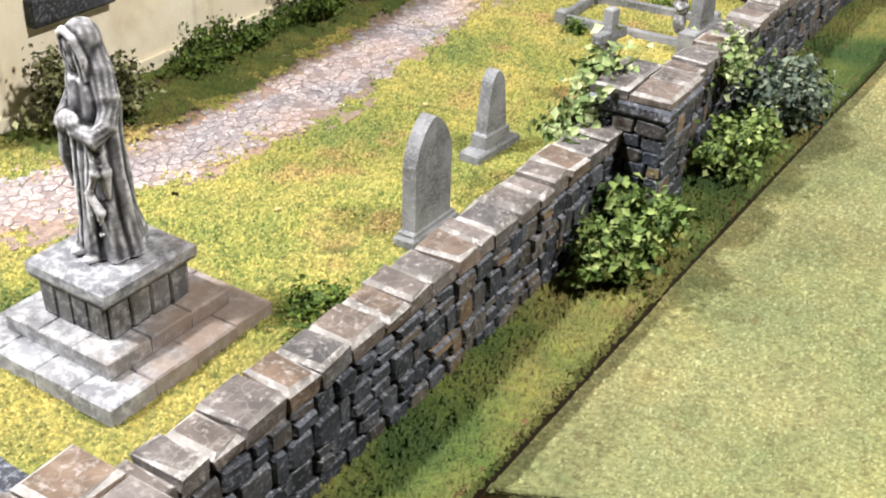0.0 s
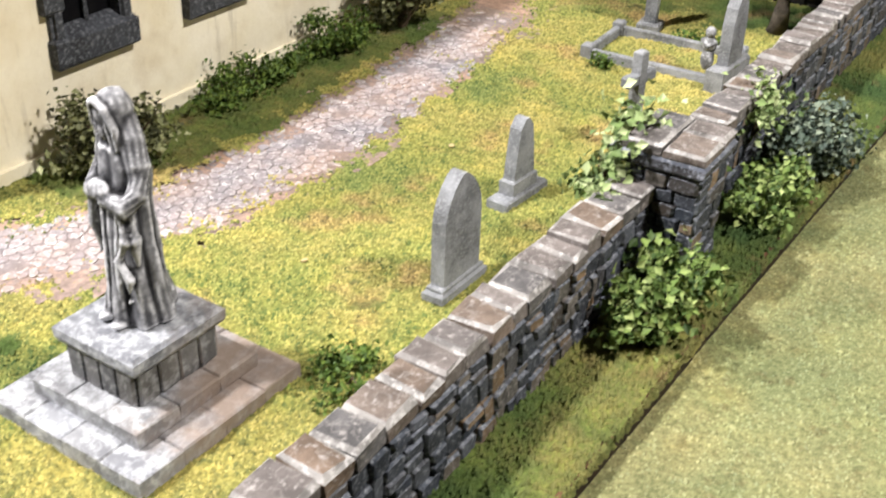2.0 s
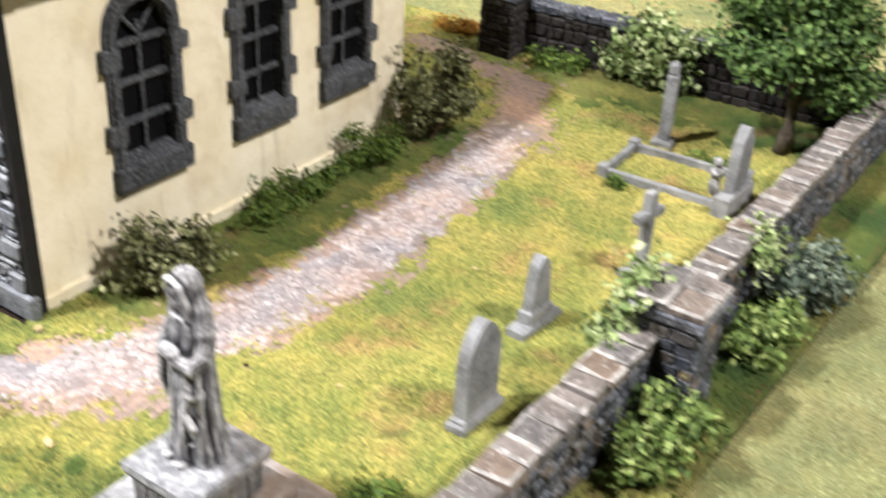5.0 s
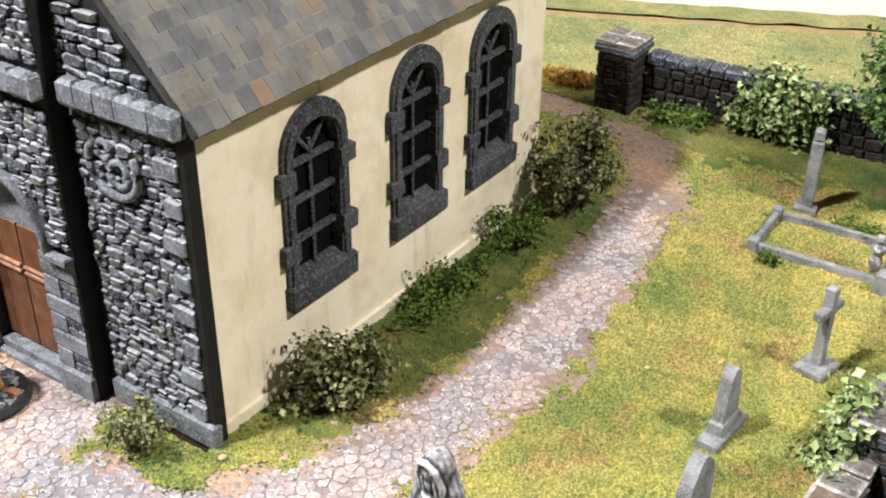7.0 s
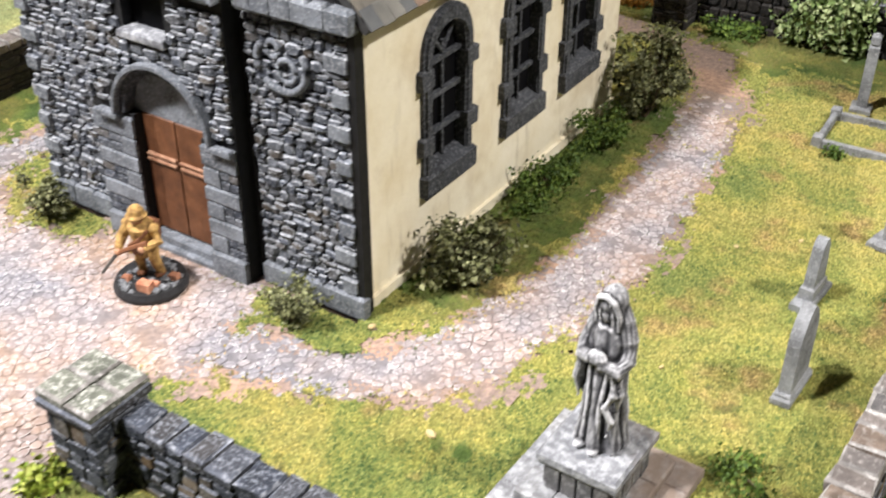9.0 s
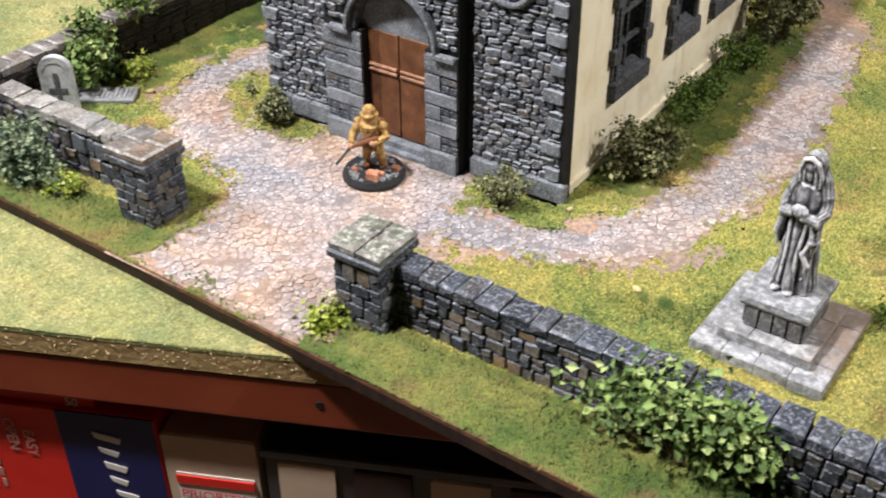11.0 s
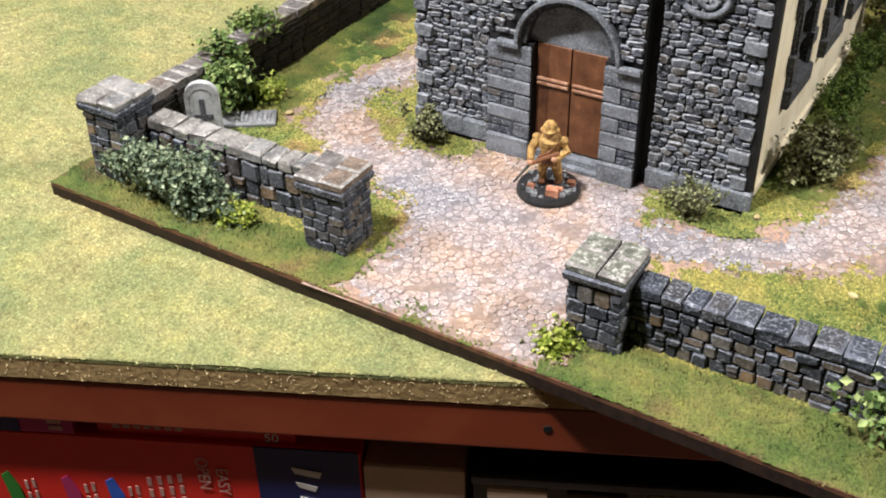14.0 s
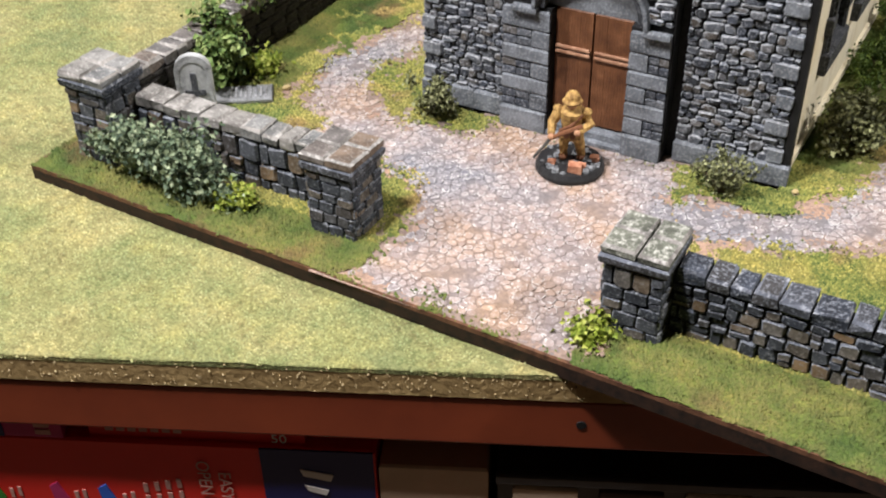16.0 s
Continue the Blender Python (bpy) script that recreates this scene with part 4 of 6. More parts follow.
lay_stones(bayob, rubble(BX1 - BX0, 158, (2.2, 4.0), (3.0, 6.8), 0.25), lambda u, v: ((BX0 + u, BY + 0.6, 1 + v), 0.0), stones_a, 0.3, (0.8, 1.8), bay_keep, 300, [STONE_J, STONE_EDGE_J])
for sg in (-1, 1):
    xin, xout = PX + sg * 15.2, (BX0 if sg < 0 else BX1)
    z, k = 0.0, 0
    for h, full in ((9, 1), (7, 0), (6, 1), (6.5, 0), (6, 1), (7, 0), (8, 1)):
        a, b = sorted((xin, xout))
        if full:
            part("jamb_stone", M().block(a, b - 0.1, BY - 0.6 - (0.9 if z == 0 else 0), FY, z, z + h - 0.3, 0.6, 0, 0, 0.12), ASHLAR, bayob)
        else:
            c = xin + sg * 7
            a, b = sorted((xin, c))
            part("jamb_stone", M().block(a, b, BY - 0.5, FY, z, z + h - 0.3, 0.6, 0, 0, 0.12), ASHLAR, bayob)
            a, b = sorted((c + sg * 0.3, xout))
            nn = 2
            for i in range(nn):
                for q in range(2):
                    part("stone", M().block(a + (b - a) * i / nn + 0.1, a + (b - a) * (i + 1) / nn - 0.15, BY - 0.2, FY, z + q * h / 2, z + (q + 1) * h / 2 - 0.4, 0.5, 0, 0, 0.15), STONE, bayob)
        z += h
x = BX0 - 0.4
while x < BX1 - 1:
    w = min(7.0, BX1 + 0.4 - x)
    part("string_course_stone", M().block(x + 0.1, x + w - 0.1, BY - 3.6, BY + 1, 99, 106, 1.0, 0, 0, 0.2), ASHLAR, bayob)
    x += w
# portal: hood mould, arch, tympanum, doors, steps
section = ((22.0, 0.5), (22.0, -2.2), (21.6, -2.9), (20.4, -2.9), (20.0, -2.2), (20.0, 0.5))
sweep = [[(PX - r * math.cos(math.pi * k / 24), BY + d, 51 + r * math.sin(math.pi * k / 24)) for r, d in section] for k in range(25)]
part("hood_mould", M().rings(sweep), ASHLAR, church, "thin grey hood mould over the doorway")
for x0, x1 in ((PX - 30, PX - 19.9), (PX + 19.9, PX + 30)):
    part("label_stop", M().block(x0, x1, BY - 2.8, BY + 0.5, 48.4, 50.9, 0.5, 0, 0, 0.1), ASHLAR, church)
n = 18
# The ring's dark tone paints in the shadow below the hood mould.
arch = part("arch", M().prism([(PX - 20.2 * math.cos(math.pi * k / n), 51 + 20.2 * math.sin(math.pi * k / n)) for k in range(n + 1)] + [(PX + 17.6 * math.cos(math.pi * k / n), 51 + 17.6 * math.sin(math.pi * k / n)) for k in range(n + 1)], "y", BY - 0.6, BY + 5.2), FRAME, church, "grey arch ring round the doorway, darkened for the recess shadow")
ty = [(PX - 17.8, 51)] + [(PX - 17.8 * math.cos(math.pi * k / n), 50.5 + 17.8 * math.sin(math.pi * k / n)) for k in range(n + 1)] + [(PX + 17.8, 51)]
part("tympanum", M().prism(ty[1:-1], "y", BY + 4.4, BY + 6), ASHLAR, church, "smooth grey plaster panel above the doors")
# Black sheet behind the leaves gives the door gap its shade.
part("doorway_back", M().box(PX - 15.2, PX + 15.2, BY + 6.6, BY + 7.2, 2, 52), BLACK, church)
for sg in (-1, 1):
    a, b = sorted((PX + sg * 0.35, PX + sg * 14.6))
    door = part("door", M().box(a, b, BY + 4.6, BY + 6.2, 6, 51), DOOR, church, "red-brown planked door leaf")
    w = (b - a) / 3
    for i in range(3):
        part("plank", M().block(a + i * w + 0.03, a + (i + 1) * w - 0.03, BY + 3.9, BY + 4.8, 6.3, 50.5, 0.3, 0, 0, 0.05), DOOR, door)
    for z in (33.2, 35.2):
        part("rail", M().block(a + 0.5, b - 0.5, BY + 2.9, BY + 4.1, z, z + 1.3, 0.35, 0, 0, 0.08), RAIL_WOOD, door, "rubbed wooden cross rail")
part("step", M().block(PX - 15, PX + 15, BY + 0.6, BY + 6.2, 0, 5.6, 0.6, 0, 0, 0.1), ASHLAR, church)
part("step", M().block(PX - 15, PX + 15, BY - 1.2, BY + 3, 0, 2.6, 0.5, 0, 0, 0.1), ASHLAR, church)
# niche above the portal
# The niche's shade is put into this black back panel.
nich = M().box(-13.4, 4.4, BY + 4.4, BY + 5.1, 81.5, 99.5)
part("niche_back", nich, GLASSY, church, "back of the niche above the door, black for the recess shade")
part("niche_sill", M().block(-14.5, 5.6, BY - 2.0, BY + 5, 79.2, 82.4, 0.6, 0, 0, 0.15), PLINTH, church, "pale stone sill of the niche")

# roof
roof = M()
roof.add([(78.5, FY - 0.2, 100), (0, FY - 0.2, RIDGE), (0, CH_Y1 + 3 - CY, RIDGE), (78.5, CH_Y1 + 3 - CY, 100), (77, FY - 0.2, 98), (0, FY - 0.2, RIDGE - 3), (0, CH_Y1 + 3 - CY, RIDGE - 3), (77, CH_Y1 + 3 - CY, 98)],
         [(0, 1, 2, 3), (7, 6, 5, 4), (0, 3, 7, 4), (0, 4, 5, 1), (3, 2, 6, 7)])
roof.add([(-76, FY - 0.2, 102), (0, FY - 0.2, RIDGE), (0, CH_Y1 + 3 - CY, RIDGE), (-76, CH_Y1 + 3 - CY, 102), (-74, FY - 0.2, 99.8), (0, FY - 0.2, RIDGE - 3), (0, CH_Y1 + 3 - CY, RIDGE - 3), (-74, CH_Y1 + 3 - CY, 99.8)],
         [(3, 2, 1, 0), (4, 5, 6, 7), (4, 7, 3, 0), (1, 5, 4, 0), (7, 6, 2, 3)])
roofob = part("roof", roof, plain_paint("dark_roof_board", (0.03, 0.03, 0.03), (0.06, 0.06, 0.06), 200), church, "grey slate roof with a few rusty slates")
part("ridge", M().tube([(0, FY - 0.2, RIDGE + 0.6), (0, CH_Y1 + 3 - CY, RIDGE + 0.6)], [2, 2], 8), SLATE, church)
HALF = 2.75  # half a slate's width
slate_meshes = []
for half in (HALF, HALF / 2):
    for _ in range(6):
        slate_meshes.append(M().block(-half + 0.06, half - 0.06, -3.4 + rng.uniform(-0.3, 0.3), 3.4, -0.35, 0.35, 0.15, 0, 0, 0.1).mesh("slate", [SLATE]))
slope = math.atan2(RIDGE - 100, 78.5)
L = math.hypot(RIDGE - 100, 78.5)
nk, laid, high = 21, 0, M()
for k in range(nk):
    edge, stop = FY - 0.4, CH_Y1 + 3 - CY
    d = 2.6 + k * (L - 3) / nk
    spots = [(edge + HALF / 2, 6)] if k % 2 else []
    y = edge + (HALF if k % 2 else 0) + HALF
    while y < stop - 2:
        spots.append((y, 0))
        y += 2 * HALF
    for y, kind in spots:
        x, z = 78.9 - d * math.cos(slope), 100.1 + d * math.sin(slope)
        spot = (x + 0.55 * math.sin(slope), y, z + 0.55 * math.cos(slope))
        q = Matrix.Rotation(slope, 3, "Y") @ Matrix.Rotation(radians(90 + rng.uniform(-1.2, 1.2)), 3, "Z") @ Matrix.Rotation(radians(4.2 + rng.uniform(-0.6, 0.6)), 3, "X")
        me_ = rng.choice(slate_meshes[kind:kind + 6])
        if laid < 300:
            o = child("slate", me_, roofob, spot)
            o.rotation_mode, o.rotation_quaternion = "QUATERNION", q.to_quaternion()
            laid += 1
        else:
            b0 = len(high.v)
            high.v += [tuple(Vector(spot) + q @ (p.co / S)) for p in me_.vertices]
            high.f += [tuple(b0 + i for i in p.vertices) for p in me_.polygons]
            high.m += [0] * len(me_.polygons)
tagged(part("upper_slating", high, SLATE_J, roofob, "", False, None, False), kind="stuff")
wm = M()
for k in range(13):
    for j in range(23):
        d = 4.2 + k * (L - 5) / 13
        x, z, y = -74.6 + d * math.cos(slope), 103 + d * math.sin(slope), FY + 4 + (j + 0.5 * (k % 2)) * 7.95
        dx, dz = math.cos(slope) * 4.4, math.sin(slope) * 4.4
        wm.add([(x - dx, y - 3.8, z - dz + 0.5), (x - dx, y + 3.8, z - dz + 0.5), (x + dx, y + 3.8, z + dz), (x + dx, y - 3.8, z + dz)], [(0, 1, 2, 3)])
tagged(part("slates", wm, SLATE_J, roofob), kind="stuff")

# ---- boundary walls and pillars ----
stones_b = unit_stones([WALL_STONE, WALL_EDGE], 14, 0.075, 0.05, 1.0, (0.03, 0.16))
stones_c = unit_stones([BROWN, WALL_EDGE], 10, 0.075, 0.05, 1.0, (0.03, 0.16))


def boundary_wall(a, b, height, label, thick=9.0, stones=None, cap=CAP, count_ls=(3.2, 7.6), face=-1, lip=0.8, both=False):
    """A straight wall from a to b (plan, outer face on the right-hand side of a to b)."""
    ax, ay = a
    bx, by = b
    length, ang = math.hypot(bx - ax, by - ay), math.atan2(by - ay, bx - ax)
    w = root("boundary_wall", (ax, ay, 0), label, "stone wall", "churchyard walls", math.degrees(ang))
    core_h = height - 5
    core = part("wall_core", M().box(0, length, 0.6, thick - 0.6, -0.5, core_h + 1), JOINT, w)
    sets = stones or (stones_b, stones_c)
    rows = rubble(length, core_h, (4.0, 7.0), count_ls, 0.24)
    for u, v, ww, hh in rows:
        mix = 0.22 + 0.35 * math.sin(u * 0.045 + ax)
        me_ = rng.choice(sets[1] if rng.random() < mix else sets[0])
        child("stone", me_, w, (u + ww / 2, 0.6, v + hh / 2), (0, radians(rng.uniform(-5, 5)), 0), (max(0.6, ww - 0.6), rng.uniform(1.0, 2.0), max(0.6, hh - 0.6)))
    if both:
        for u, v, ww, hh in rubble(length, core_h, (3.0, 5.0), count_ls, 0.25):
            child("stone", rng.choice(sets[0]), w, (u + ww / 2, thick - 0.6, v + hh / 2), (0, 0, math.pi), (max(0.6, ww - 0.45), rng.uniform(0.8, 1.6), max(0.6, hh - 0.45)))
    x = 0.0
    while x < length - 0.5:
        k = min(rng.uniform(6.0, 10.5), length - x)
        if length - x - k < 5:
            k = length - x
        dz = rng.uniform(-0.5, 0.4)
        part("coping_stone", M().block(x + 0.3, x + k - 0.3, -lip - rng.uniform(0, 0.5), thick + lip * 0.4 + rng.uniform(-0.4, 0.4), core_h + 0.4, height + dz, 0.8, 0, 1, 0.45), [cap, CAP_DARK_EDGE if cap is CAP_DARK else CAP_EDGE], w)
        x += k
    return w


# Stones whose paint already holds the wall's shade.
stones_d = unit_stones([SHADED_DARKSTONE, SHADED_DARKSTONE_EDGE], 10, 0.11, 0.06, 1.0, (0.06, 0.22))


def pillar(cx, cy, w, height, label, cap=CAP, cap_w=0.0, turn=0, dark=False):
    p = root("stone_pillar", (cx, cy, 0), label, "pillar", "churchyard pillars", turn)
    h = w / 2 - 1.6
    part("pillar_core", M().box(-h, h, -h, h, -0.5, height - 6), JOINT, p)
    for k in range(4):
        ang = k * math.pi / 2
        for u, v, ww, hh in rubble(2 * h + 2, height - 7, (3.2, 5.4), (4.5, 8.5), 0.15):
            d = Vector((u + ww / 2 - h - 1, -h, 0))
            d.rotate(Euler((0, 0, ang)))
            child("stone", rng.choice(stones_d if dark else stones_c if rng.random() < 0.25 else stones_b), p, (d.x, d.y, v + hh / 2), (0, 0, ang), (max(0.8, ww - 0.35), rng.uniform(1.0, 1.7), max(0.8, hh - 0.35)))
    c = max(w / 2 + 0.7, cap_w / 2)
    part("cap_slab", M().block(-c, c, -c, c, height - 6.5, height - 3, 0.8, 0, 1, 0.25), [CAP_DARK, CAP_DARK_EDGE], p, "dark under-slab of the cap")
    e = rng.uniform(-1.5, 1.5)
    for x0, x1, y0, y1 in ((-c, e, -c, -0.5 + e), (e, c, -c, 1 - e), (-c, e, -0.5 + e, c), (e, c, 1 - e, c)):
        part("cap_stone", M().block(x0 + 0.25, x1 - 0.25, y0 + 0.25, y1 - 0.25, height - 3.4, height + rng.uniform(-0.35, 0.2), 0.8, 0, 1, 0.25), [cap, CAP_EDGE], p)
    return p


# south side: pillars at the west corner, both gate sides and the east corner
pillar(-480.5, 39, 19.5, 36.5, "square rubble corner pillar with a pale four-stone cap", CAP_GREY)
pillar(-378.5, 40.5, 19, 31, "square rubble gate pillar with a pale weathered cap", CAP)
pillar(-273.5, 39.5, 19.5, 31, "square rubble gate pillar with a green-grey cap", CAP_MOSS)
pillar(-98, 38, 20, 33, "square rubble corner pillar with a cracked brown cap", CAP)
boundary_wall((-471, 44.5), (-388, 44.5), 24.5, "low grey rubble wall with pale coping beside the gate", cap=CAP_GREY)
boundary_wall((-264, 39), (-107, 38), 23.5, "low grey rubble wall with dark coping and ivy", cap=CAP_DARK)
# east side
boundary_wall((-97, 48), (-94, 202), 26.5, "long rubble boundary wall with brown coping stones", cap=CAP, both=False)
pillar(-91.5, 210, 19.5, 37.5, "ivy-grown rubble wall pillar with a flat cracked cap", CAP)
boundary_wall((-93, 220), (-90, 424), 26.5, "rubble boundary wall with brown coping and shrubs beside it", cap=CAP)
pillar(-82, 434, 19, 37, "rubble corner pillar with a broad grey slab cap", CAP_DARK, 29)
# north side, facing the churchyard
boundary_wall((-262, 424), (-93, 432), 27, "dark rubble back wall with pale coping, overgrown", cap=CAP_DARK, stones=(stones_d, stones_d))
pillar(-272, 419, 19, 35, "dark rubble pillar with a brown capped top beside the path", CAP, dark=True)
# west side, its churchyard face towards the east


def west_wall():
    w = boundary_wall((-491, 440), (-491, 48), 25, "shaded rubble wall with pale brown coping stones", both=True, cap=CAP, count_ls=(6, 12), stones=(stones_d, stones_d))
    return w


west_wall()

# ---- graves and the statue ----


def headstone_round():
    g = root("headstone", (-129, 172.5, 0.6), "pointed-arch grey headstone on a stepped base, standing in grass", "headstone", "headstones", 88)
    side_ = [(7.5, 3), (7.5, 20), (7.0, 22.6), (5.9, 25.2), (4.2, 27.8), (2.2, 29.8), (0.7, 30.8)]
    poly = side_ + [(-x, z) for x, z in reversed(side_)]
    part("slab", M().prism(poly, "y", -1.9, 1.9), GRAVE, g)
    part("foot", M().block(-9.6, 9.6, -3.0, 3.0, -0.6, 2.4, 0.6, 0, 0, 0.08).block(-8.7, 8.7, -2.4, 2.4, 2.2, 3.6, 0.4, 0, 0, 0.05), GRAVE, g)


def headstone_obelisk():
    g = root("headstone", (-138.5, 220, 0.6), "small tapering grey obelisk headstone with a broad foot", "headstone", "headstones", 85)
    part("slab", M().prism([(5.2, 3), (3.9, 15), (2.9, 21.6), (0.8, 24.2), (-0.8, 24.2), (-2.9, 21.6), (-3.9, 15), (-5.2, 3)], "y", -1.8, 1.8), GRAVE, g)
    part("band", M().block(-5.8, 5.8, -2.4, 2.4, 2.6, 7.2, 0.5, 0, 0, 0.05), GRAVE, g)
    part("foot", M().block(-10, 10, -3.4, 3.4, -0.6, 3.0, 0.6, 0, 0, 0.08), GRAVE, g)


def stone_cross():
    g = root("grave_cross", (-126, 267, 0.6), "grey stone grave cross on a small block foot", "grave cross", "", 78)
    part("foot", M().block(-6, 6, -5, 5, -0.6, 2.6, 0.9, 0, 0, 0.1), GRAVE, g)
    part("shaft", M().block(-1.7, 1.7, -1.6, 1.6, 2.2, 31.0, 0.5, 0, 0, 0.06), GRAVE, g)
    part("arm", M().block(-6.6, 6.6, -1.5, 1.5, 21.0, 24.4, 0.5, 0, 0, 0.06), GRAVE, g)


def kerbed_grave():
    g = root("kerbed_grave", (-147, 342, 0.5), "low grey stone kerb round a grassy grave plot", "grave kerb", "", 2)
    x0, x1, y0, y1 = -23.5, 23.5, -14.5, 14.5
    for a, b, c, d in ((x0, x1, y0 - 1.2, y0 + 1.2), (x0, x1, y1 - 1.2, y1 + 1.2), (x0 - 1.2, x0 + 1.2, y0, y1), (x1 - 1.2, x1 + 1.2, y0, y1)):
        part("kerb", M().block(a, b, c, d, -0.5, 3.4, 0.4, 0, 0, 0.1), GRAVE, g)
    for x in (x0, x1):
        for y in (y0, y1):
            part("corner_post", M().block(x - 2, x + 2, y - 2, y + 2, -0.5, 5.2, 0.6, 0, 0, 0.1), GRAVE, g)


def head_slab():
    g = root("headstone", (-120.5, 333, 0.6), "tall pointed grey headstone on a block at a kerbed grave", "headstone", "headstones", 86)
    part("slab", M().prism([(5.6, 6), (5.4, 22), (4.2, 27.5), (0.8, 32.5), (-0.8, 32.5), (-4.2, 27.5), (-5.4, 22), (-5.6, 6)], "y", -2.0, 2.0), GRAVE, g)
    part("foot", M().block(-11, 11, -3.2, 3.2, -0.6, 8.0, 0.6, 0, 0, 0.08), GRAVE, g)
    c = M()
    c.blob((0, 0, 4), (2.4, 2.2, 4), 8).blob((0, 0.2, 9.2), (2.6, 2.2, 3.2), 8).blob((0, 0, 13.4), (1.9, 1.9, 2), 8).tube([(-2.4, 0, 10.5), (0, -2.2, 9)], [1, 0.8], 6).tube([(2.4, 0, 10.5), (0, -2.2, 9)], [1, 0.8], 6)
    s_ = part("cherub_statuette", c, MARBLE, None, "", True, (-126.5, 328, 5.5))
    tagged(s_, "small grey carved cherub figure set on the grave kerb", "statuette")


def column_stone():
    g = root("grave_column", (-164, 369, 0.6), "slender leaning grey column gravestone", "gravestone", "", 8)
    part("foot", M().block(-4.4, 4.4, -4.4, 4.4, -0.6, 2.4, 0.6, 0, 0, 0.1), GRAVE, g)
    part("shaft", M().block(-2.2, 2.2, -2.2, 2.2, 2, 30, 0.4, 0, 0, 0.05).block(-1.9, 1.9, -1.9, 1.9, 29.8, 35.5, 1.2, 0, 0, 0.1), GRAVE, g)


def cross_headstone():
    g = root("headstone", (-468.5, 73, 0.6), "round-topped grey headstone with a raised cross", "headstone", "headstones", 34)
    pts = [(-7, 0)] + [(-7 * math.cos(math.pi * k / 12), 20.5 + 6.5 * math.sin(math.pi * k / 12)) for k in range(13)] + [(7, 0)]
    inner = [(u * 0.76, 4 + (v - 4) * 0.88 if v > 1 else 3) for u, v in pts]
    part("slab", M().prism(pts, "y", -0.5, 2.4), GRAVE_PALE, g)
    rim = M()
    for i in range(len(pts) - 1):
        (a, b), (c, d), (e, f), (h, k) = pts[i], pts[i + 1], inner[i + 1], inner[i]
        rim.add([(a, -0.9, b), (c, -0.9, d), (e, -0.8, f), (h, -0.8, k), (a, 0, b), (c, 0, d), (e, 0, f), (h, 0, k)], [(0, 1, 2, 3), (0, 4, 5, 1), (2, 6, 7, 3), (1, 5, 6, 2), (0, 3, 7, 4)])
    part("rim", rim, GRAVE_PALE, g, "raised pale rim")
    # Bars stand proud; their dark colour stands in for a recess's shade.
    part("cross", M().box(-1.1, 1.1, -0.9, 0, 5, 19.5).box(-4, 4, -0.85, 0, 10, 12.4), FRAME, g, "raised cross, dark for the shade of a recess")


def flagstone():
    g = root("grave_slab", (-466, 94, 0.7), "flat pale grave slab with worn lettering lines", "grave slab", "", 35)
    part("slab", M().block(-14, 14, -6.5, 6.5, -0.6, 1.4, 0.5, 0, 0, 0.15), GRAVE, g)
    for i in range(8):
        part("inscription_line", M().box(-3 + i * 2, -2.3 + i * 2, -4.5, 4.5, 1.3, 1.75), PLINTH, g)


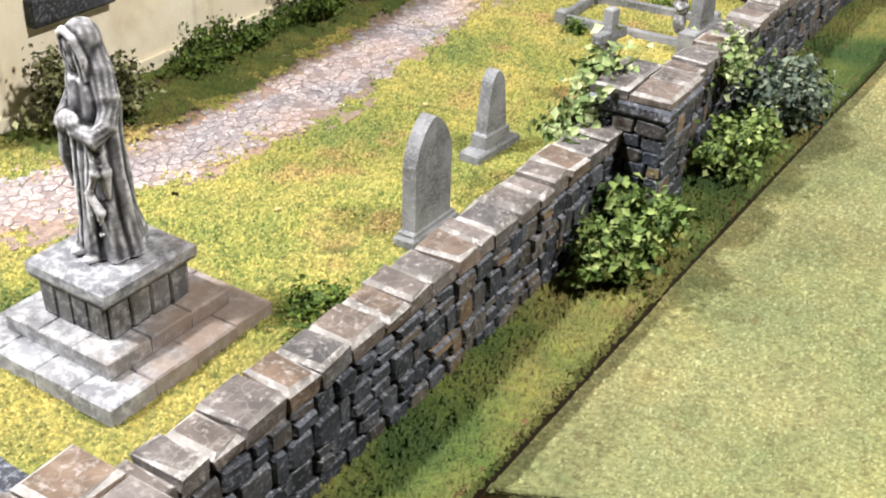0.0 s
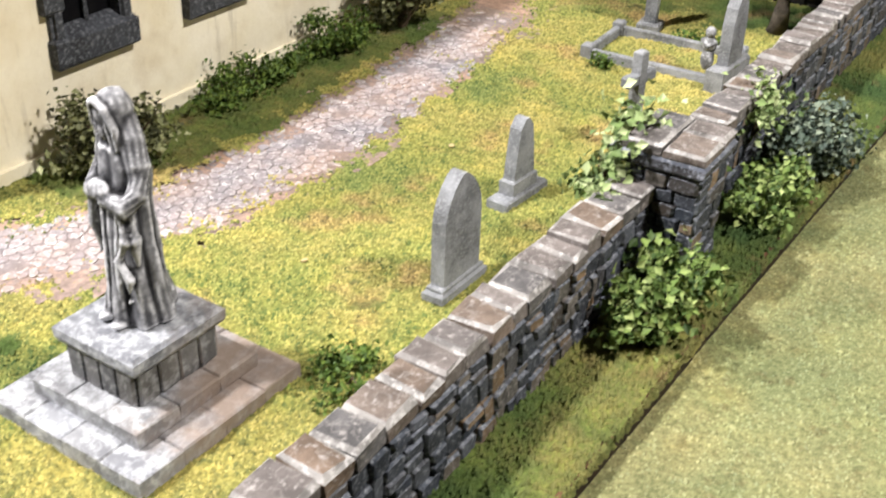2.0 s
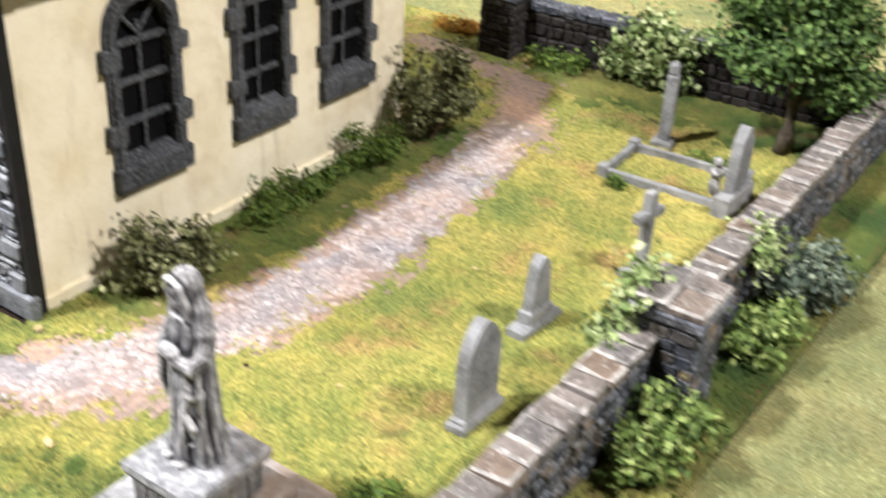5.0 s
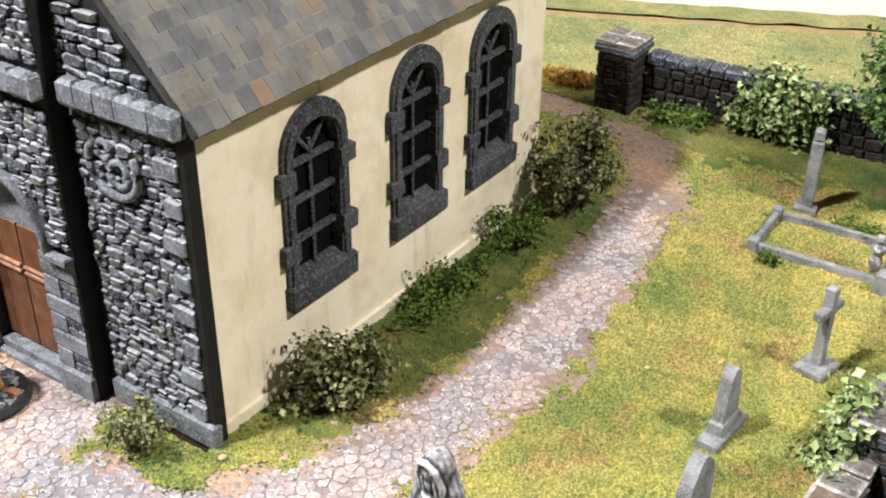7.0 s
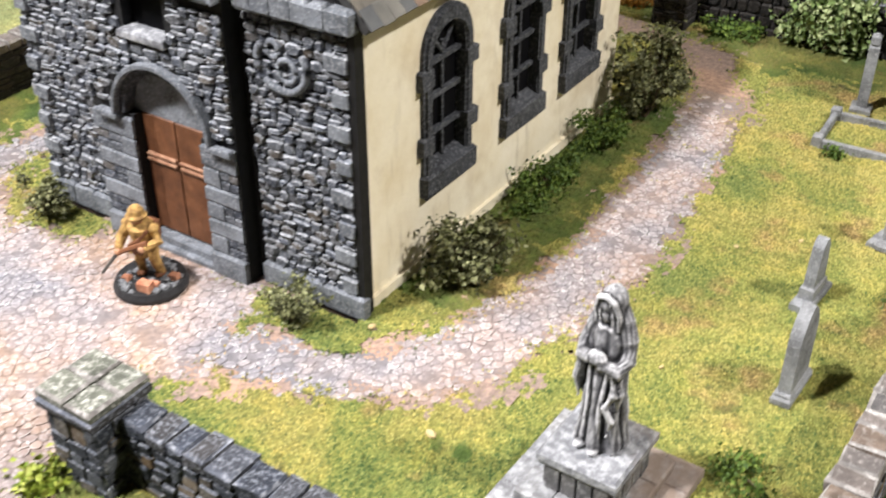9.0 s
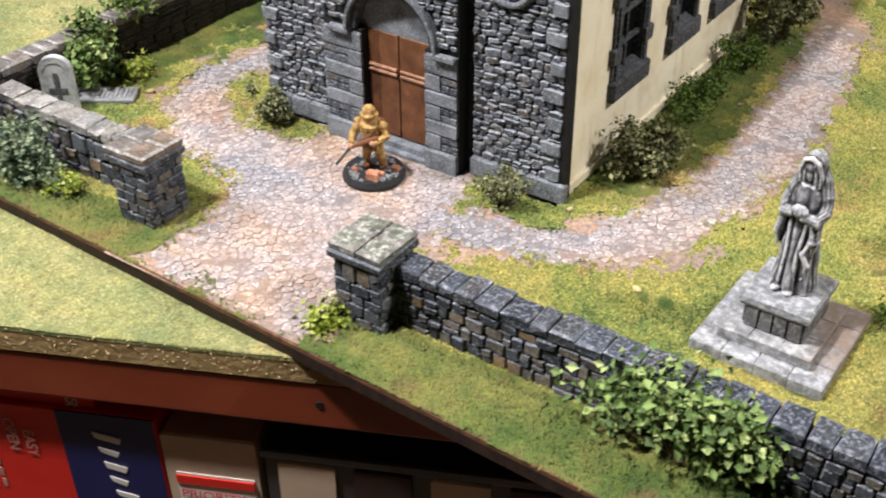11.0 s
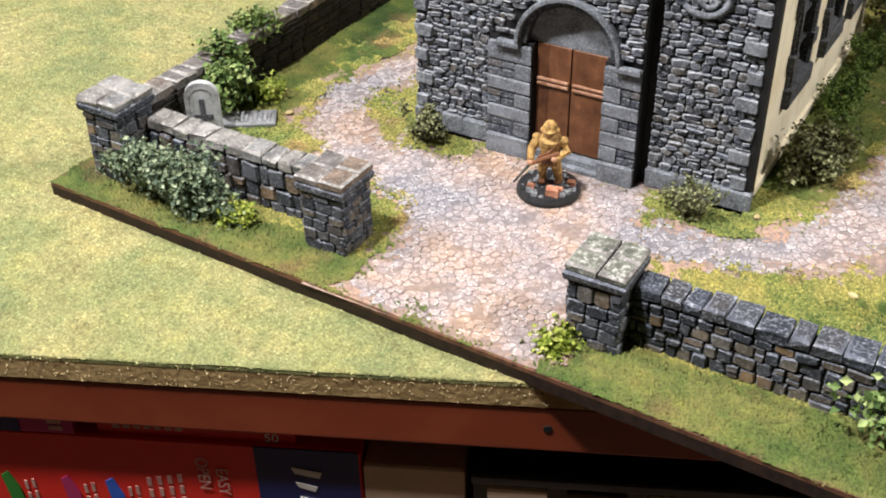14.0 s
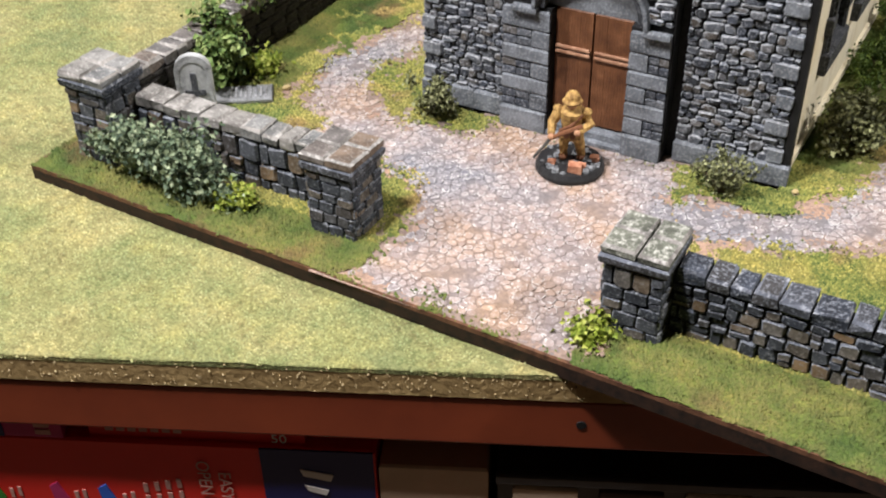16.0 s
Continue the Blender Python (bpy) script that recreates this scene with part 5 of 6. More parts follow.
def statue():
    p = root("statue_plinth", (-158.5, 101.5, 0.4), "stepped pale grey stone plinth with rust-stained slabs", "plinth", "", -1.5)
    # two steps of separate slabs, a coursed die and a cap
    def steps(hx, hy, z0, z1, nx, ny):
        for i in range(nx):
            for j in range(ny):
                if 0 < i < nx - 1 and 0 < j < ny - 1:
                    continue
                a, b = -hx + 2 * hx * i / nx, -hx + 2 * hx * (i + 1) / nx
                c, d = -hy + 2 * hy * j / ny, -hy + 2 * hy * (j + 1) / ny
                part("slab", M().block(a + 0.06, b - 0.06, c + 0.06, d - 0.06, z0, z1, 0.35, 0, 0, 0.12), PLINTH, p)
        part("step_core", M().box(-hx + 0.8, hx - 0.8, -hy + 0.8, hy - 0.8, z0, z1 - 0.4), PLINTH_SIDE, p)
    steps(21.5, 22.5, -0.4, 4.0, 4, 4)
    steps(15, 16.5, 4.0, 8.0, 3, 3)
    for k, (hx, hy) in enumerate(((9.2, 10.5),)):
        part("die_core", M().box(-hx, hx, -hy, hy, 7.8, 16.5), JOINT, p)
        for ang, w_, dd in ((0, hx, hy), (math.pi / 2, hy, hx), (math.pi, hx, hy), (-math.pi / 2, hy, hx)):
            for i in range(4):
                d = Vector((-w_ + (i + 0.5) * w_ / 2, -dd, 0))
                d.rotate(Euler((0, 0, ang)))
                child("die_stone", rng.choice(die_stones), p, (d.x, d.y, 12.2), (0, 0, ang), (w_ / 2 - 0.4, 0.9, 8.2))
    part("cap", M().block(-11.3, 11.3, -12.3, 12.3, 16.2, 20.2, 1.0, 0, 0, 0.2), PLINTH, p, "thick pale cap slab")
    # robed and hooded figure as one carved shape
    m = M()
    n = 72
    prof = [(0, 7.8, 6.6, 0, 0), (1.5, 8.0, 6.8, 0, 0), (6, 7.3, 6.2, 0.2, -0.2), (12, 6.6, 5.5, 0.3, -0.3), (18, 6.1, 5.0, 0.2, -0.2), (24, 5.9, 4.7, 0.1, 0), (28, 6.3, 4.9, 0, 0), (31, 6.9, 5.2, 0, 0), (34, 6.7, 5.0, 0, 0), (36.5, 5.3, 4.4, 0, -0.2), (38.5, 4.2, 4.2, 0, -0.6), (41, 4.2, 4.5, 0, -0.9), (43.5, 4.1, 4.5, 0, -1.0), (45.8, 3.2, 3.6, 0, -0.8), (47.2, 1.6, 2.0, 0, -0.4)]
    rows = []
    zs = np.linspace(0, 47.2, 84)
    P = np.array(prof)
    for z in zs:
        rx, ry, ox, oy = (np.interp(z, P[:, 0], P[:, i]) for i in (1, 2, 3, 4))
        row = []
        for k in range(n):
            a = 2 * math.pi * k / n
            fold = max(0.0, 1 - z / 40)
            f = 1 + (0.35 + fold) * (0.2 * abs(math.sin(3.5 * a + 0.04 * z)) + 0.035 * math.sin(9 * a + 1.3 - 0.13 * z + math.sin(0.3 * z)) + 0.012 * math.sin(19 * a + 0.1 * z)) - 0.1 + 0.03 * math.sin(5 * a + z * 0.5)
            if z > 36:
                f *= 1 + 0.035 * math.sin(9 * a + z)
                dface = abs((a - 1.5 * math.pi + math.pi) % (2 * math.pi) - math.pi)
                if 37 < z < 45 and dface < 0.62:
                    f *= 0.5 + 0.5 * (dface / 0.62) ** 2
            row.append((ox + rx * f * math.cos(a), oy + ry * f * math.sin(a), z))
        rows.append(row)
    m.rings(rows)
    # sleeves, clasped forearms and the bundle they hold
    m.tube([(6.2, 0.5, 34), (7.4, -1.5, 29), (6.4, -4.5, 26.5), (1.5, -7.0, 28)], [2.3, 2.5, 2.4, 1.5], 10)
    m.tube([(-6.2, 0.5, 34), (-7.4, -1.5, 29), (-6.2, -4.5, 26.5), (-1.5, -7.0, 28.5)], [2.3, 2.5, 2.4, 1.5], 10)
    m.tube([(6.6, -3.5, 27), (7, -3.6, 20), (6.4, -3.0, 14)], [2.0, 1.8, 0.5], 8)
    m.tube([(-6.4, -3.5, 27), (-7, -3.6, 20), (-6.4, -3.0, 14)], [2.0, 1.8, 0.5], 8)
    for sx in (-1, 1):
        m.tube([(sx * 0.6, 0.2, 41), (sx * 3.6, 0.2, 37.6), (sx * 6.0, 0.0, 33.4), (sx * 6.6, -0.8, 30)], [3.6, 3.3, 2.9, 2.2], 12)
    m.blob((0.4, -6.6, 29.2), (3.4, 2.0, 2.2), 10)
    m.blob((0, -2.4, 40.6), (2.2, 2.2, 2.9), 10)
    m.blob((0, -0.7, 43.6), (4.1, 4.3, 4.0), 12)
    m.tube([(-3.8, -2.6, 37), (-4.1, -3.2, 41), (-2.6, -4.2, 45), (0, -4.8, 46.2), (2.6, -4.2, 45), (4.1, -3.2, 41), (3.8, -2.6, 37)], [0.9] * 7, 8)
    # hem of the hanging sleeve, folded back on itself
    m.tube([(5.6, -5.6, 26), (6.6, -5.4, 20), (4.4, -6.6, 15.5), (6.8, -5.6, 11.5), (5.6, -5.8, 6)], [1.3, 1.5, 1.1, 1.2, 0.6], 8)
    m.tube([(-6.2, -4.8, 26), (-7.6, -4.6, 19), (-6.6, -4.6, 13)], [1.4, 1.6, 0.6], 8)
    for sx in (-1, 1):
        m.tube([(sx * 3.2, -4.6, 25), (sx * 2.2, -5.6, 14), (sx * 2.8, -6.2, 1)], [0.7, 0.9, 1.1], 7)
        m.blob((sx * 2.6, -7.2, 0.9), (1.7, 2.6, 1.1), 8)
    st = part("robed_statue", m, STATUE_MAT, None, "", True, (-158.5, 102.5, 20.9))
    st.rotation_euler[2] = radians(STATUE_TURN)
    st.scale = (0.83, 0.86, 1.0)
    fuse = st.modifiers.new("fuse", "REMESH")
    fuse.mode, fuse.voxel_size, fuse.use_smooth_shade = "VOXEL", 0.00042, True
    tagged(st, "black-washed white stone statue of a hooded robed shape on a plinth", "statue")


STATUE_TURN = -12


def statue_paint():
    n = Nodes("black_washed_white_statue", 0.7)
    g = n.noise(420, 4, 0.7)
    pt = n.ramp(n.geo.outputs["Pointiness"], [(0.465, (0, 0, 0)), (0.5, (0.36, 0.36, 0.36)), (0.535, (1, 1, 1))])
    wash = n.mix(1.0, pt, n.ramp(g, [(0.3, (0.55, 0.55, 0.55)), (0.62, (1.15, 1.15, 1.15))]), "MULTIPLY")
    col = n.ramp(wash, [(0.06, (0.012, 0.012, 0.014)), (0.28, (0.08, 0.08, 0.087)), (0.55, (0.23, 0.23, 0.24)), (0.95, (0.62, 0.62, 0.64))])
    return n.done(col, g, 0.5, 0.0006)


STATUE_MAT = statue_paint()
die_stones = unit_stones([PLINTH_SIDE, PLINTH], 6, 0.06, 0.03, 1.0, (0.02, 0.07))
headstone_round()
headstone_obelisk()
stone_cross()
kerbed_grave()
head_slab()
column_stone()
cross_headstone()
flagstone()
statue()


# ---- the painted figurine by the door: one plain shape ----
def figurine():
    m = M()
    n = 28
    m.rings([[(12.5 * k * math.cos(2 * math.pi * i / n), 12.5 * k * math.sin(2 * math.pi * i / n), z) for i in range(n)] for k, z in ((1, 0), (1, 1.2), (0.93, 3.0), (0.9, 3.1), (0.5, 3.4), (0.05, 3.4))], 0)
    r = random.Random(4)
    for _ in range(60):
        a, d, s = r.uniform(0, 6.28), 10.6 * math.sqrt(r.random()), r.uniform(0.4, 1.1)
        m.block(d * math.cos(a) - s, d * math.cos(a) + s, d * math.sin(a) - s, d * math.sin(a) + s, 2.9, 3.2 + s, 0.3, 1, 1, 0.3)
    for x, y, s in ((3.2, -7.5, 2.4), (5, -5.2, 1.6), (-6, -5, 1.5), (8.6, 1.5, 1.6)):
        m.block(x - s, x + s, y - s * 0.8, y + s * 0.8, 3, 3.4 + s * 1.2, 0.4, 2, 2, 0.35)
    K, L_, F, G = 3, 4, 5, 6
    z = 3.4
    m.blob((-2.6, -0.6, z + 1.2), (1.6, 2.5, 1.2), 8, L_).blob((3.6, 0.9, z + 1.2), (1.6, 2.5, 1.2), 8, L_)
    m.tube([(-2.6, 0, z + 1.5), (-2.6, -0.6, z + 6.5), (-1.6, 0.2, z + 11.5)], [1.5, 1.9, 2.5], 9, K)
    m.tube([(3.6, 1.3, z + 1.5), (3.0, 0.2, z + 6.5), (1.6, 0.2, z + 11.5)], [1.5, 1.9, 2.5], 9, K)
    m.tube([(0, 0.4, z + 9.5), (0, 0.1, z + 13), (0, -0.5, z + 17), (0, -1.0, z + 20.5), (0, -1.1, z + 22)], [4.1, 3.6, 4.2, 4.3, 2.2], 12, K)
    m.tube([(-3.3, -2.6, z + 12.2), (3.3, -2.6, z + 12.2)], [1.1, 1.1], 8, L_)
    m.tube([(-3.4, -3.6, z + 13), (0.5, -4.6, z + 16), (3.9, -3, z + 20)], [0.8, 0.8, 0.7], 7, L_)
    m.block(-3, 3, 2.4, 5.6, z + 13, z + 20, 0.8, L_, L_, 0.2)
    for x in (-3.2, -1.1, 1.1, 3.2):
        m.block(x - 0.9, x + 0.9, -4.6, -3.0, z + 10.6, z + 13.2, 0.4, L_ if abs(x) < 2 else K, L_, 0.15)
    m.tube([(-2.2, -1.2, z + 21.6), (0, -3.0, z + 21.2), (2.2, -1.2, z + 21.6)], [0.8, 0.9, 0.8], 7, K)
    m.blob((-5.0, -0.9, z + 20.2), (2.0, 1.9, 1.6), 8, K).blob((5.0, -0.9, z + 20.2), (2.0, 1.9, 1.6), 8, K)
    m.tube([(-4.4, -0.8, z + 19.8), (-6.6, -2.6, z + 15.6), (-6.2, -6, z + 12.6)], [2.0, 1.8, 1.3], 8, K)
    m.tube([(4.4, -0.8, z + 19.8), (6.8, -1.6, z + 16), (3.6, -5.4, z + 14.6)], [2.0, 1.8, 1.3], 8, K)
    m.blob((-6.0, -6.8, z + 12), (1.3, 1.3, 1.3), 7, F).blob((3.0, -5.9, z + 14.4), (1.3, 1.2, 1.2), 7, F)
    m.tube([(4.6, -4.6, z + 16.4), (-2, -6.2, z + 13.6), (-6, -7.2, z + 11.6)], [1.1, 0.9, 0.7], 7, L_)
    m.tube([(-6, -7.2, z + 11.6), (-11.5, -9.4, z + 4.0)], [0.65, 0.5], 7, G)
    m.blob((0, -2.2, z + 24), (2.1, 2.3, 2.6), 9, F)
    m.rings([[(rr * math.cos(2 * math.pi * i / 16), -2.0 + rr * math.sin(2 * math.pi * i / 16), z + zz) for i in range(16)] for rr, zz in ((3.5, 24.2), (3.6, 24.7), (2.75, 25.4), (2.5, 26.8), (1.6, 28), (0.2, 28.4))], K)
    f = part("toy_figurine", m, [BASE_RIM, RUBBLE, TERRACOTTA, KHAKI, LEATHER, FLESH, GUN], None, "", False, (-326, 107, 0.9))
    f.rotation_euler[2] = radians(12)
    tagged(f, "painted ochre miniature figurine on a round black rubble base", "figurine")


figurine()


# ---- planting ----
def leaf_cloud(m, lumps, count, size, r, mat=0, flat=0.35):
    """Small folded leaves in many little sprigs over and through lumps (centre, radii)."""
    shape = [(0, -1, 0), (0.75, -0.1, flat), (0.35, 0.35, 0.1), (0, 1, 0), (-0.35, 0.35, 0.1), (-0.75, -0.1, flat)]
    left = count
    while left > 0:
        c, q = r.choice(lumps)
        d = Vector((r.gauss(0, 1), r.gauss(0, 1), r.gauss(0, 1))).normalized()
        k = r.uniform(0.5, 1.0) if r.random() < 0.8 else r.uniform(1.0, 1.45)
        hub = Vector((c[0] + d.x * q[0] * k, c[1] + d.y * q[1] * k, c[2] + d.z * q[2] * k))
        spread = size[1] * r.uniform(0.9, 1.8)
        for _ in range(r.randint(4, 9)):
            left -= 1
            p = hub + Vector((r.gauss(0, 1), r.gauss(0, 1), r.gauss(0, 0.8))) * spread
            p.z = max(0.4, p.z)
            s = r.uniform(*size)
            nrm = (d * 0.7 + Vector((r.uniform(-1, 1), r.uniform(-1, 1), r.uniform(-0.2, 1.4)))).normalized()
            rot = nrm.to_track_quat("Z", "Y") @ Euler((0, 0, r.uniform(0, 6.28))).to_quaternion()
            m.add([p + rot @ (Vector(v) * s) for v in shape], [(0, 1, 2, 3), (0, 3, 4, 5)], mat)


def twigs(m, foot, lumps, r, count=7, rad=0.5, mat=0):
    for _ in range(count):
        c, q = r.choice(lumps)
        end = Vector((c[0] + r.uniform(-0.8, 0.8) * q[0], c[1] + r.uniform(-0.8, 0.8) * q[1], c[2] + r.uniform(0, 1.0) * q[2]))
        a = Vector(foot) + Vector((r.uniform(-1, 1), r.uniform(-1, 1), 0))
        mid = a.lerp(end, 0.5) + Vector((r.uniform(-1.5, 1.5), r.uniform(-1.5, 1.5), r.uniform(0, 2)))
        m.tube([a, mid, end], [rad, rad * 0.7, rad * 0.3], 5, mat)


def shrub(name, at, lumps, count, size, mat, label, category="shrub", seed=1, twig=8, twig_foot=None, group=""):
    r = random.Random(seed)
    b = root(name, at, label, category, group)
    t = M()
    twigs(t, twig_foot or (0, 0, 0.2), lumps, r, twig)
    part("stem", t, TWIG, b)
    m = M()
    leaf_cloud(m, lumps, count, size, r)
    part("foliage", m, mat, b, fix=False)
    return b


def lumpy(rx, ry, rz, n, seed, k=0.5):
    """A handful of overlapping lumps filling an uneven mound."""
    r = random.Random(seed)
    out = [((0, 0, rz * 0.8), (rx * 0.5, ry * 0.5, rz * 0.7))]
    for _ in range(int(n * 1.5)):
        a, d = r.uniform(0, 6.28), r.uniform(0.3, 0.95)
        s = r.uniform(0.35, 0.8) * k
        out.append(((rx * d * math.cos(a), ry * d * math.sin(a), rz * r.uniform(0.35, 1.55)), (rx * s, ry * s, rz * s)))
    return out


# by the church
shrub("shrub", (-390, 117, 0.5), lumpy(10, 8, 9, 8, 31), 1200, (0.5, 1.1), OLIVE, "small pale olive shrub at the church foot", seed=31)
shrub("shrub", (-273, 117, 0.5), lumpy(10, 8, 8, 8, 32), 1000, (0.5, 1.1), OLIVE, "small pale green shrub at the church corner", seed=32)
shrub("shrub", (-240, 172, 0.5), lumpy(11, 20, 13, 12, 33), 2600, (0.6, 1.4), OLIVE, "dry olive-brown bush against the cream wall", seed=33, twig=22)
shrub("shrub", (-244, 236, 0.5), lumpy(9, 26, 5.5, 12, 34), 2200, (0.5, 1.1), MOSS, "low dark green mossy growth along the wall", seed=34, twig=4)
shrub("shrub", (-244, 281, 0.5), lumpy(10, 14, 8, 9, 35), 1500, (0.5, 1.1), MOSS, "rounded dark green mossy shrub along the wall", seed=35, twig=4)
shrub("shrub", (-240, 312, 0.5), lumpy(15, 17, 20, 14, 36), 3000, (0.7, 1.5), OLIVE, "large open olive-green bush at the church corner", seed=36, twig=26)
# outside the south and east walls
shrub("shrub", (-451, 31, 0.5), lumpy(29, 12, 14, 22, 37), 5400, (0.7, 1.4), SILVER, "dense silver-green bush in front of the wall", seed=37, twig=10)
shrub("weed", (-418, 31, 0.5), lumpy(7, 6, 4.5, 6, 38), 600, (0.6, 1.2), WEED, "yellow-green weeds beside a silver bush", "weeds", seed=38, twig=2)
shrub("weed", (-283, 25, 0.5), lumpy(6, 4.5, 3.2, 6, 39), 260, (0.8, 1.7), WEED, "yellow-green leafy weeds at the pillar foot", "weeds", seed=39, twig=2)
shrub("ivy_bush", (-163, 32, 0.5), lumpy(26, 10, 16, 18, 40), 1700, (1.0, 2.2), MID_IVY, "bright leafy ivy bush sprawling over the wall", "ivy", seed=40, twig=14)
shrub("ivy_bush", (-82, 186, 0.5), lumpy(8.5, 17, 8.5, 12, 41), 1500, (0.8, 1.8), IVY, "leafy green ivy bush at the pillar foot", "ivy", seed=41, twig=10)
shrub("climbing_ivy", (-104, 200, 25), [((0, 0, 3), (3.5, 5, 5)), ((1, 4, 9), (3.5, 4, 4)), ((2, 8, 13), (3.5, 4, 2)), ((0, -6, -3), (3, 4, 4)), ((-1, -3, -9), (2.5, 4, 5))], 620, (0.9, 2.0), PALE_IVY, "pale trailing ivy climbing over a pillar", "ivy", seed=42, twig=5)
shrub("shrub", (-78, 252, 0.5), lumpy(7, 14, 8, 10, 43), 1300, (0.7, 1.5), IVY, "yellow-green leafy shrub outside the wall", seed=43, twig=8)
shrub("shrub", (-77, 284, 0.5), lumpy(10, 18, 12, 12, 44), 2600, (0.7, 1.5), DARK_SILVER, "dense grey-green bush outside the wall", seed=44, twig=8)
shrub("climbing_ivy", (-92, 268, 12), [((0, 0, 8), (5, 9, 6)), ((2, 6, 12), (5, 6, 5))], 300, (1.0, 2.0), PALE_IVY, "bright ivy hanging on the wall top", "ivy", seed=45, twig=4)
# back wall and west wall
shrub("climbing_ivy", (-196, 422, 0.5), lumpy(24, 8, 19, 16, 46), 1900, (1.2, 2.4), PALE_IVY, "pale green ivy spread over the back wall", "ivy", seed=46, twig=10)
shrub("shrub", (-238, 416, 0.5), lumpy(18, 7, 4, 9, 47), 900, (0.6, 1.3), MOSS, "low dark growth at the back wall foot", seed=47, twig=3)
shrub("ivy_bush", (-478, 98, 0.5), lumpy(10, 11, 19, 14, 48), 1500, (1.0, 2.1), MID_IVY, "bright leafy bush against the shaded wall", "ivy", seed=48, twig=10)
shrub("ivy_bush", (-488, 132, 18), lumpy(8, 10, 7, 8, 49), 500, (1.0, 2.0), IVY, "ivy clump hanging over the wall coping", "ivy", seed=49, twig=5)
shrub("weed", (-470, 117, 0.5), lumpy(7, 7, 4, 6, 50), 420, (0.7, 1.5), WEED, "yellow-green weeds beside a grave slab", "weeds", seed=50, twig=2)
# lawn tufts
shrub("grass_tuft", (-304, 428, 0.5), lumpy(16, 12, 2.4, 9, 54), 1500, (0.5, 1.0), OCHRE, "orange-brown dry grass patch beyond the path", "dry grass", seed=54, twig=1)
shrub("grass_tuft", (-128, 126, 0.5), lumpy(6, 10, 2.6, 7, 51), 520, (0.5, 1.1), MOSS, "dark green weed tuft at the plinth corner", "weeds", seed=51, twig=1)
shrub("grass_tuft", (-163, 322, 0.5), lumpy(5, 4, 2.4, 5, 52), 220, (0.5, 1.0), MOSS, "small green tuft at the grave kerb", "weeds", seed=52, twig=1)
shrub("grass_tuft", (-140, 366, 0.5), lumpy(12, 8, 2, 6, 53), 420, (0.5, 1.0), MOSS, "dark green patch near the tree", "weeds", seed=53, twig=1)


def tree():
    r = random.Random(60)
    t = root("tree", (-123, 396, 0.4), "small model tree with dark trunk and full green crown", "tree")
    m = M()
    m.tube([(0, 0, -0.5), (0.4, 0.3, 8), (0, 0.6, 20), (1.2, 0, 34), (1, 1, 52)], [4.4, 3.2, 2.8, 2.4, 0.9], 10)
    lumps = []
    for k in range(15):
        a, z = 6.28 * k / 15 * 2.1, 26 + 2.8 * k
        d = r.uniform(12, 30) * (1 - 0.3 * k / 15)
        end = (d * math.cos(a), d * math.sin(a), z + r.uniform(2, 10))
        m.tube([(0.8, 0.5, z * 0.75), (end[0] * 0.5, end[1] * 0.5, z - 1), end], [1.5, 1.0, 0.4], 6)
        lumps.append((end, (r.uniform(9, 15), r.uniform(9, 15), r.uniform(7, 10))))
    part("trunk", m, BARK, t, "", True)
    lm = M()
    leaf_cloud(lm, lumps, 15000, (0.9, 2.0), r)
    part("crown", lm, DARKLEAF, t, fix=False)


tree()

# scattered pebbles on the lawn
pm = [M().blob((0, 0, 0.5), (1.5, 1.2, 0.9), 6).mesh("pebble", [SAND]) for _ in range(1)]
for x, y, s in ((-207, 97, 1.4), (-165, 160, 0.7), (-170, 236, 0.7), (-152, 252, 0.8), (-250, 128, 1.0), (-188, 200, 0.6), (-459, 100, 1.2), (-452, 108, 1.4)):
    o = new("pebble", pm[0])
    o.location, o.scale = (x * S, y * S, 0.0008), (s, s * rng.uniform(0.7, 1.1), s * 0.8)
    o.rotation_euler[2] = rng.uniform(0, 3)
    tagged(o, "small pale pebble lying in the grass", "pebble", "pebbles")

# ---- cartons under the table ----
def carton(u, w, top, h, mat, label, name="carton", depth=120, front=14.0):
    c = root(name, TABLE_AT, label, "box")
    c.rotation_euler[2] = radians(TABLE_TURN)
    c.location.z += 30.4 * S
    part("body", M().block(u, u + w, front, front + depth, top - h, top, 0.8, 0, 0, 0.2), mat, c)
    return c


CARD_DIM = plain_paint("worn_pale_print", (0.45, 0.2, 0.17), (0.6, 0.35, 0.3), 300, 0.6, 0.03)


def mark(c, name, u0, u1, z0, z1, mat, front=14.0, label=""):
    part(name, M().box(u0, u1, front - 0.5, front + 0.2, z0, z1), mat, c, label)


def words(c, text, u, z, size, mat, front=14.0, turn=0.0):
    cu = bpy.data.curves.new("print", "FONT")
    cu.body, cu.size, cu.extrude = text, size * S, 0.00005
    tmp = bpy.data.objects.new("print", cu)
    me = bpy.data.meshes.new_from_object(tmp)
    bpy.data.objects.remove(tmp)
    me.materials.append(mat)
    o = new("printed_word", me)
    o.parent = c
    o.location = (u * S, (front - 0.7) * S, z * S)
    o.rotation_euler = (radians(90), radians(turn), 0)


